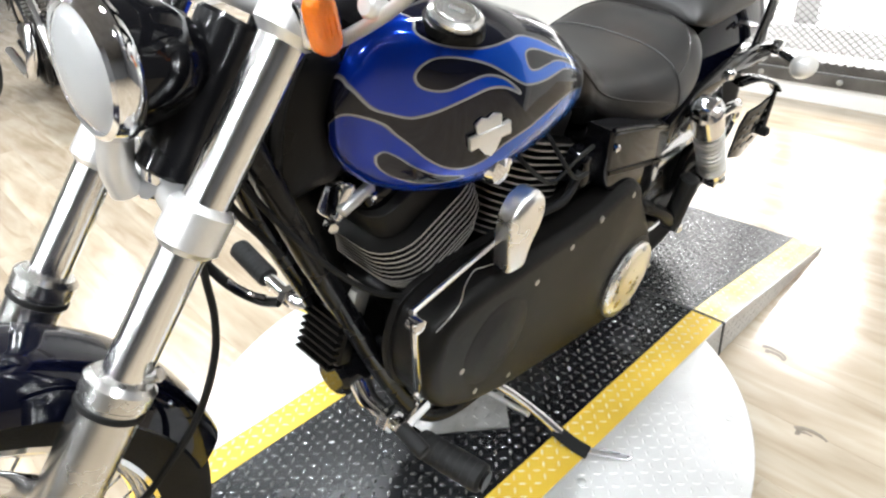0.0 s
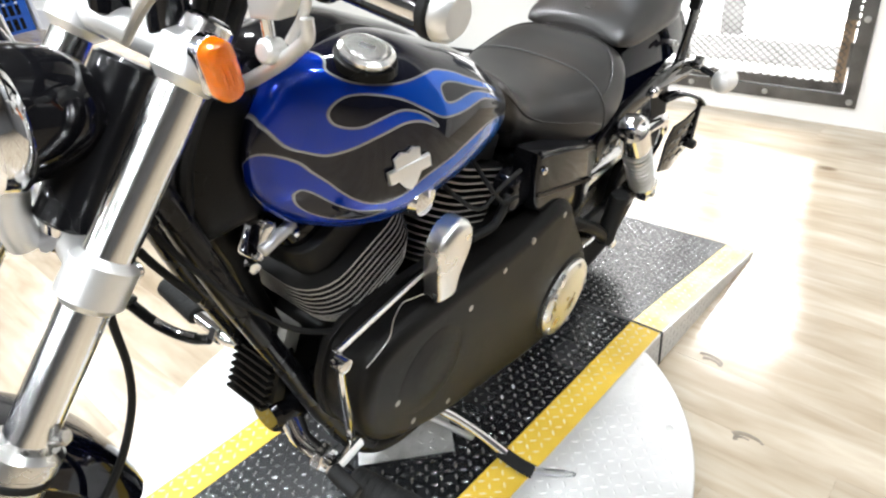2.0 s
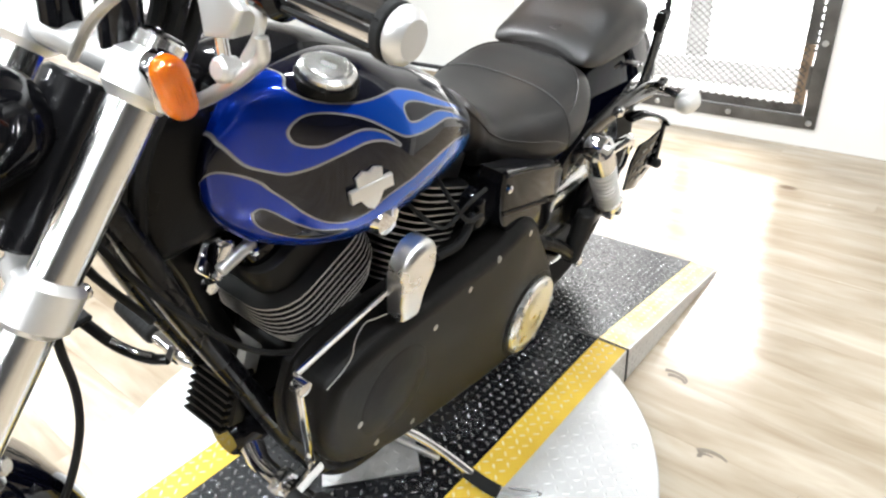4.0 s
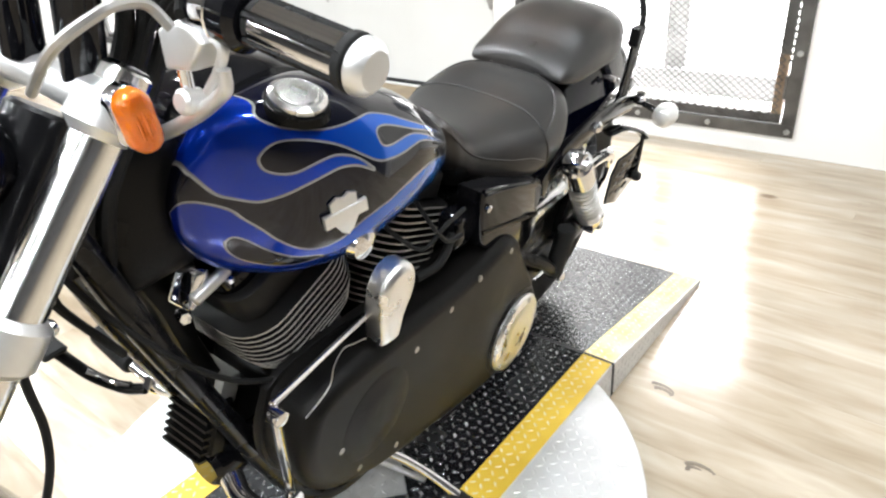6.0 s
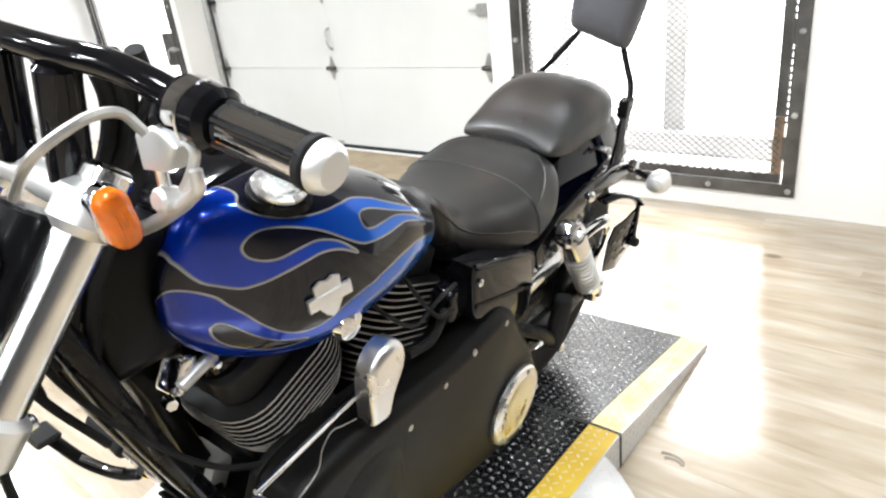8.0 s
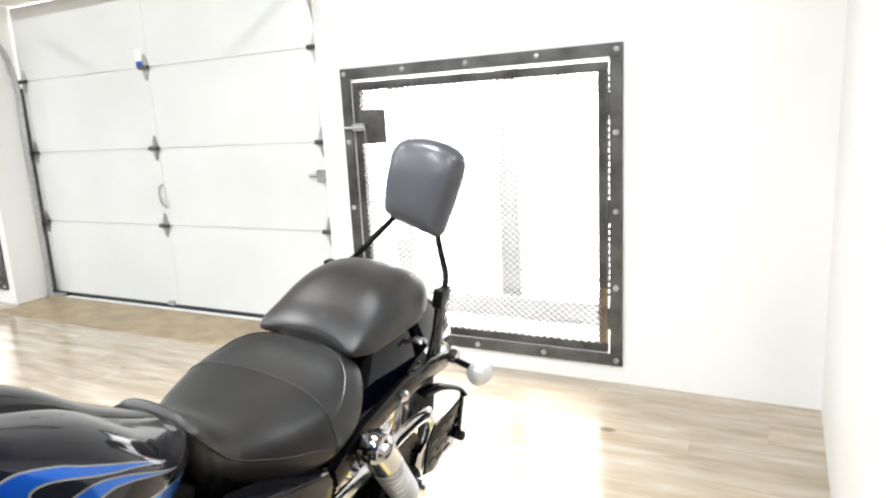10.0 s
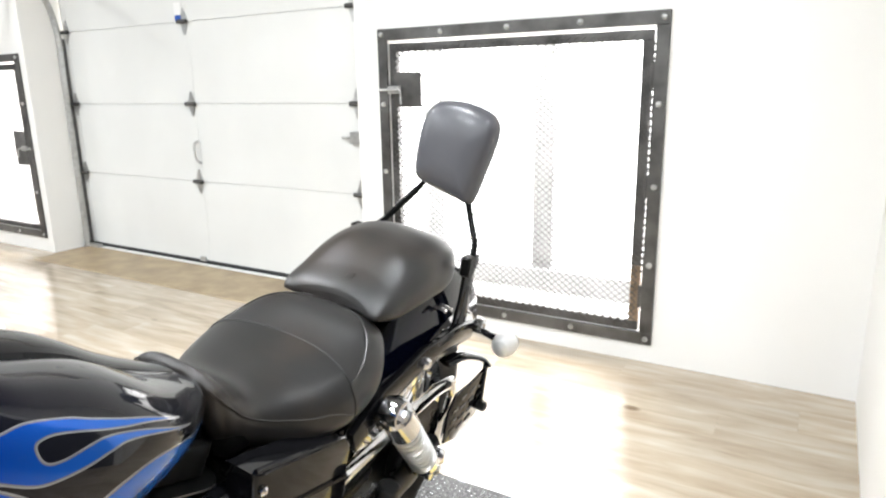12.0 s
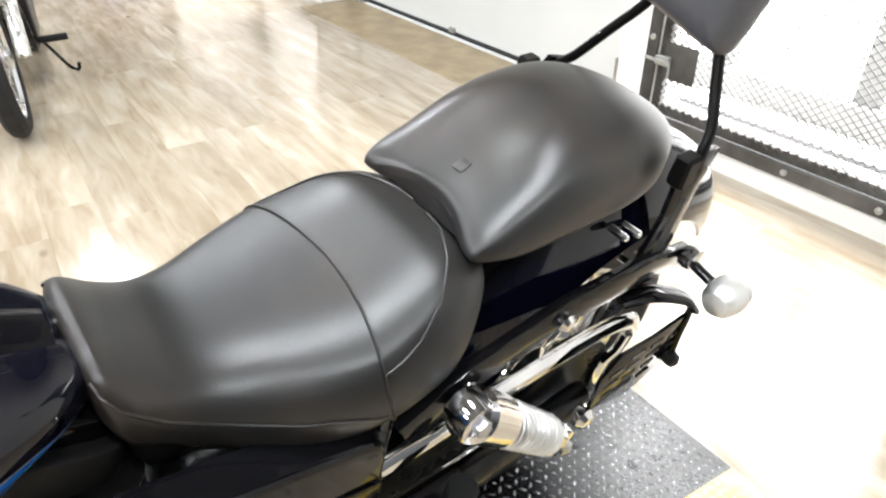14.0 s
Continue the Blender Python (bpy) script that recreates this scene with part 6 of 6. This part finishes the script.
# added slab that keeps the bright floor from showing between gusset and cylinder
bp("far_cover", slab([(-0.085, 0.60), (0.02, 0.60), (0.05, 0.30), (-0.065, 0.30)], 0.012, Matrix.Translation((-0.118, 0, 0)) @ SIDE, 0.003), "satin_black", label="black slab added to darken the gap ahead of the front cylinder")
# ---------------------------------------------------------------- things farther back
# shelf contents
def carton(x0, x1, y0, y1, z0, z1, mat, label):
    t = thing("carton", label, "box", m=Matrix.Translation(((x0 + x1) / 2, (y0 + y1) / 2, z0)))
    w, d, h = (x1 - x0) / 2, (y1 - y0) / 2, z1 - z0
    b_ = part("body", box(-w, w, -d, d, 0, h, 0.004), mat, t)
    part("flap", box(-w + 0.004, w - 0.004, -d - 0.002, -d + 0.002, h * 0.72, h - 0.006, 0.001), mat, b_)
    return t


carton(-7.10, -6.60, 3.245, 3.50, 1.02, 1.145, "yellow_box", "yellow card parts box on a white shelf")
carton(-7.06, -6.62, 3.25, 3.48, 1.145, 1.27, "yellow_box", "yellow card parts box stacked on another")
bag = thing("tool_case", "small black case in the lowest shelf niche", "case", m=Matrix.Translation((-6.84, 3.35, 0.20)))
part("body", box(-0.22, 0.22, -0.10, 0.10, 0, 0.21, 0.02, None, 2), "satin_black", bag)
part("handle", tube([(-0.05, 0, 0.205), (-0.04, 0, 0.24), (0.04, 0, 0.24), (0.05, 0, 0.205)], 0.008, 8, 4), "satin_black", bag)
coil = []
for k in range(70):
    a = k * 0.42
    coil.append((-6.92 + 0.26 * math.cos(a) + 0.03 * math.sin(k * 1.7), 3.37 + 0.11 * math.sin(a), 0.627 + 0.0016 * k))
cable = thing("cable_coil", "coiled teal cable on a white shelf", "cable", m=Matrix.Translation((-6.60, 3.40, 0.62)))
bm = tube(coil, 0.006, 8, 2)
bmesh.ops.transform(bm, matrix=cable.matrix_world.inverted(), verts=bm.verts[:])
part("coil", bm, worn("teal_cable", (0.03, 0.16, 0.18), (0.02, 0.10, 0.12), 0.4), cable)

# blue crate leaning by the shelf wall
crate = thing("blue_crate", "upright blue plastic crate with a yellow cord on top", "crate", m=pose(-7.435, 3.015, 0, 0, 0, 98))
part("front_panel", box(-0.17, 0.17, -0.012, 0.012, 0, 0.46, 0.004), "blue_plastic", crate)
part("back_panel", box(-0.17, 0.17, 0.19, 0.21, 0, 0.46, 0.004), "blue_plastic", crate)
for x in (-0.16, 0.16):
    part("side_panel", box(x - 0.01, x + 0.01, 0.012, 0.19, 0, 0.46, 0.003), "blue_plastic", crate)
for z0, z1 in ((0.03, 0.14), (0.17, 0.27), (0.30, 0.40)):
    for x0, x1 in ((-0.085, -0.045), (-0.025, 0.025), (0.045, 0.085)):
        part("slot", box(x0, x1, -0.016, -0.011, z0, z1, 0.002), "satin_black", crate)
for x in (-0.065, 0.055):
    part("faded_mark", box(x, x + 0.03, -0.0155, -0.0125, 0.275, 0.295, 0), "white_paint", crate)
part("cord", tube([(-0.17, 0.02, 0.465), (-0.08, 0.03, 0.49), (0.0, 0.02, 0.468), (0.09, 0.03, 0.495), (0.17, 0.02, 0.465)], 0.012, 8, 5), "yellow_box", crate)


def parked_bike(m, label, paint, wheel_r, group, off_road=False):
    """A simpler motorcycle: its nose to -y, its left to +x, z up."""
    t = thing("parked_motorcycle", label, "motorcycle", group, m=m)

    def q(name, bm, mat, parent=None, lab=""):
        return part(name, bm, mat, parent or t, lab)
    for y, r, w in ((-0.74, wheel_r, 0.09), (0.80, wheel_r * 0.93, 0.14)):
        mm = Matrix.Translation((0, y, r)) @ pose(0, 0, 0, 0, 90, 0)
        ty = q("tyre", spun([(r - 0.075, -w * 0.45), (r - 0.03, -w * 0.5), (r - 0.006, -w * 0.3), (r, 0), (r - 0.006, w * 0.3), (r - 0.03, w * 0.5), (r - 0.075, w * 0.45)], 56, mm, None, False), "tyre")
        q("rim", spun([(r - 0.070, -w * 0.42), (r - 0.088, -w * 0.2), (r - 0.088, w * 0.2), (r - 0.070, w * 0.42)], 56, mm, None, False), "chrome", ty)
        q("hub", spun([(0.03, -0.06), (0.05, -0.05), (0.05, 0.05), (0.03, 0.06)], 24, mm), "alu", ty)
        for k in range(18):
            a = 2 * math.pi * k / 18
            q("spoke", rod(mm @ Vector((0.045 * math.cos(a + 0.5), 0.045 * math.sin(a + 0.5), 0.03 * (-1) ** k)), mm @ Vector(((r - 0.085) * math.cos(a), (r - 0.085) * math.sin(a), 0)), 0.003, 6), "chrome", ty)
    for s in (1, -1):
        leg = q("fork_leg", rod((s * 0.105, -0.74, wheel_r), (s * 0.105, -0.36, 0.98), 0.021, 18), "chrome")
        q("slider", rod((s * 0.105, -0.745, wheel_r - 0.01), (s * 0.105, -0.60, 0.58), 0.031, 18, None, None, 0.004), "alu", leg)
        q("grip", rod((s * 0.26, -0.30, 1.06), (s * 0.39, -0.24, 1.04), 0.017, 14, None, None, 0.003), "rubber")
        q("signal", spun([(0.008, 0.02), (0.026, 0.01), (0.028, -0.01), (0.008, -0.028)], 18, Matrix.Translation((s * 0.17, -0.42, 0.92)) @ pose(0, 0, 0, 90, 0, 0)), "amber" if s > 0 else "chrome")
    q("handlebar", tube([(-0.38, -0.245, 1.04), (-0.24, -0.31, 1.065), (-0.08, -0.36, 1.05), (0.08, -0.36, 1.05), (0.24, -0.31, 1.065), (0.38, -0.245, 1.04)], 0.012, 10, 5), "gloss_black")
    if off_road:
        q("number_board", slab(rounded(0.20, 0.24, 0.04), 0.008, Matrix.Translation((0, -0.46, 0.86)) @ pose(0, 0, 0, 100, 0, 0), 0.002), "white_paint")
        q("board_mark", slab([(-0.05, -0.06), (-0.02, -0.06), (0.05, 0.05), (0.02, 0.06)], 0.003, Matrix.Translation((0, -0.468, 0.86)) @ pose(0, 0, 0, 100, 0, 0)), "satin_black")
        q("front_fender", tube([(0, -1.12, 0.74), (0, -0.90, 0.81), (0, -0.65, 0.80), (0, -0.42, 0.72)], 0.075, 14, 5, flat=0.25), paint)
    else:
        mm = Matrix.Translation((0, -0.44, 0.86)) @ pose(0, 0, 0, 92, 0, 0)
        hl_ = q("headlight", spun([(0.01, -0.10), (0.06, -0.08), (0.085, -0.03), (0.09, 0.02), (0.092, 0.035), (0.08, 0.045)], 32, mm), "chrome")
        q("lens", spun([(0.08, 0.042), (0.05, 0.056), (0.001, 0.06)], 28, mm), "headlens", hl_)
        q("front_fender", fender(Vector((0, -0.74, wheel_r)), wheel_r + 0.03, 50, 165, 0.075, 0.05, 18), paint)
    rings = [[(0.15 * f * math.cos(a), y, z + 0.10 * f * math.sin(a)) for a in [2 * math.pi * i / 24 for i in range(24)]] for y, z, f in ((-0.32, 0.80, 0.3), (-0.26, 0.82, 0.8), (-0.15, 0.83, 1.0), (0.0, 0.81, 1.0), (0.14, 0.77, 0.8), (0.24, 0.73, 0.4))]
    q("fuel_tank", skin(rings), paint)
    rings = [[(w * math.copysign(abs(math.cos(a)) ** 0.7, math.cos(a)), y, z + 0.05 * math.sin(a)) for a in [2 * math.pi * i / 24 for i in range(24)]] for y, z, w in ((0.18, 0.74, 0.07), (0.30, 0.71, 0.12), (0.46, 0.70, 0.15), (0.60, 0.74, 0.13), (0.85, 0.77, 0.11), (0.95, 0.76, 0.05))]
    q("seat", skin(rings), "leather")
    q("engine", box(-0.15, 0.15, -0.18, 0.30, 0.20, 0.50, 0.04, None, 3), "satin_black")
    for k in range(7):
        q("cooling_fin", box(-0.10, 0.10, -0.14, 0.08, 0.51 + 0.024 * k, 0.516 + 0.024 * k, 0), "alu")
    for s in (1, -1):
        q("frame_tube", tube([(s * 0.04, -0.33, 0.80), (s * 0.10, -0.24, 0.45), (s * 0.12, -0.15, 0.22), (s * 0.12, 0.3, 0.20), (s * 0.12, 0.78, wheel_r * 0.93)], 0.018, 10, 5), "frame_black")
    q("exhaust_pipe", tube([(-0.12, -0.2, 0.55), (-0.18, -0.22, 0.35), (-0.19, 0.1, 0.24), (-0.19, 0.85, 0.26)], 0.03, 12, 5), "chrome")
    q("rear_fender", fender(Vector((0, 0.80, wheel_r * 0.93)), wheel_r + 0.03, 60, 150, 0.09, 0.06, 16), paint)
    q("side_stand", tube([(0.12, 0.12, 0.24), (0.17, 0.15, 0.14), (0.24, 0.19, 0.012), (0.28, 0.12, 0.012), (0.29, 0.11, 0.05)], 0.010, 8, 4), "frame_black")
    q("foot_peg", rod((0.14, -0.16, 0.26), (0.28, -0.18, 0.27), 0.018, 12, None, None, 0.003), "rubber")
    return t


parked_bike(pose(-3.865, 1.79, 0, 0, 0, 84), "dark blue cruiser motorcycle parked facing the show bike", "blue_black", 0.34, "parked motorcycles")
parked_bike(pose(-5.36, 1.16, 0, 0, 0, 110), "black cruiser motorcycle parked in a row", "gloss_black", 0.34, "parked motorcycles")
parked_bike(pose(-8.79, 3.25, 0, 0, 0, 60), "red off-road motorcycle parked behind a blue crate", "red_paint", 0.34, "parked motorcycles", True)
# ---------------------------------------------------------------- floor planks, nearest ones as single pieces
floor_thing = bpy.data.objects["floor"]
PW, PL = 0.178, 1.22
bm = box(-PL / 2 + 0.0001, PL / 2 - 0.0001, -PW / 2 + 0.0001, PW / 2 - 0.0001, -0.008, 0.0)
top = [e for e in bm.edges if all(v.co.z > -0.001 for v in e.verts)]
bmesh.ops.bevel(bm, geom=top, offset=0.0003, segments=1, affect="EDGES")
plank_me = bpy.data.meshes.new("plank")
bm.to_mesh(plank_me)
bm.free()
plank_me.materials.append(M["plank"])
rnd = random.Random(5)
vs, fs = [], []
src_v = [v.co.copy() for v in plank_me.vertices]
src_f = [tuple(p.vertices) for p in plank_me.polygons]
row = 0
y = -7.85
while y < 4.25:
    x = -11.8 + rnd.random() * PL
    while x < 6.6:
        near = -4.6 < x < 1.2 and 0.5 < y < 4.1
        if near:
            o = new("plank", plank_me)
            o.matrix_world = Matrix.Translation((x, y, 0))
            o.parent = floor_thing
        else:
            k = len(vs)
            vs += [c + Vector((x, y, 0)) for c in src_v]
            fs += [tuple(i + k for i in f) for f in src_f]
        x += PL
    y += PW
me = bpy.data.meshes.new("plank_field")
me.from_pydata(vs, [], fs)
me.materials.append(M["plank"])
part("plank_field", me, None, floor_thing, kind="stuff")

M["knot"] = worn("dark_knot", (0.19, 0.15, 0.11), (0.12, 0.095, 0.07), 0.5, 0.0, 40, 0.05, 200)
for x, y, a, w, r in ((0.202, 2.017, 20, 0.034, 0.0055), (0.196, 2.012, 60, 0.020, 0.004), (0.02, 2.222, -25, 0.040, 0.0045), (0.03, 2.216, -10, 0.026, 0.005)):
    arc = [Vector((x + w * math.cos(radians(a + d)), y + 0.55 * w * math.sin(radians(a + d)), 0.0004)) for d in (10, 45, 80, 115, 150)]
    part("knot", tube(arc, r * 0.5, 8, 4, flat=0.10, r2=r * 1.4), "knot", floor_thing)
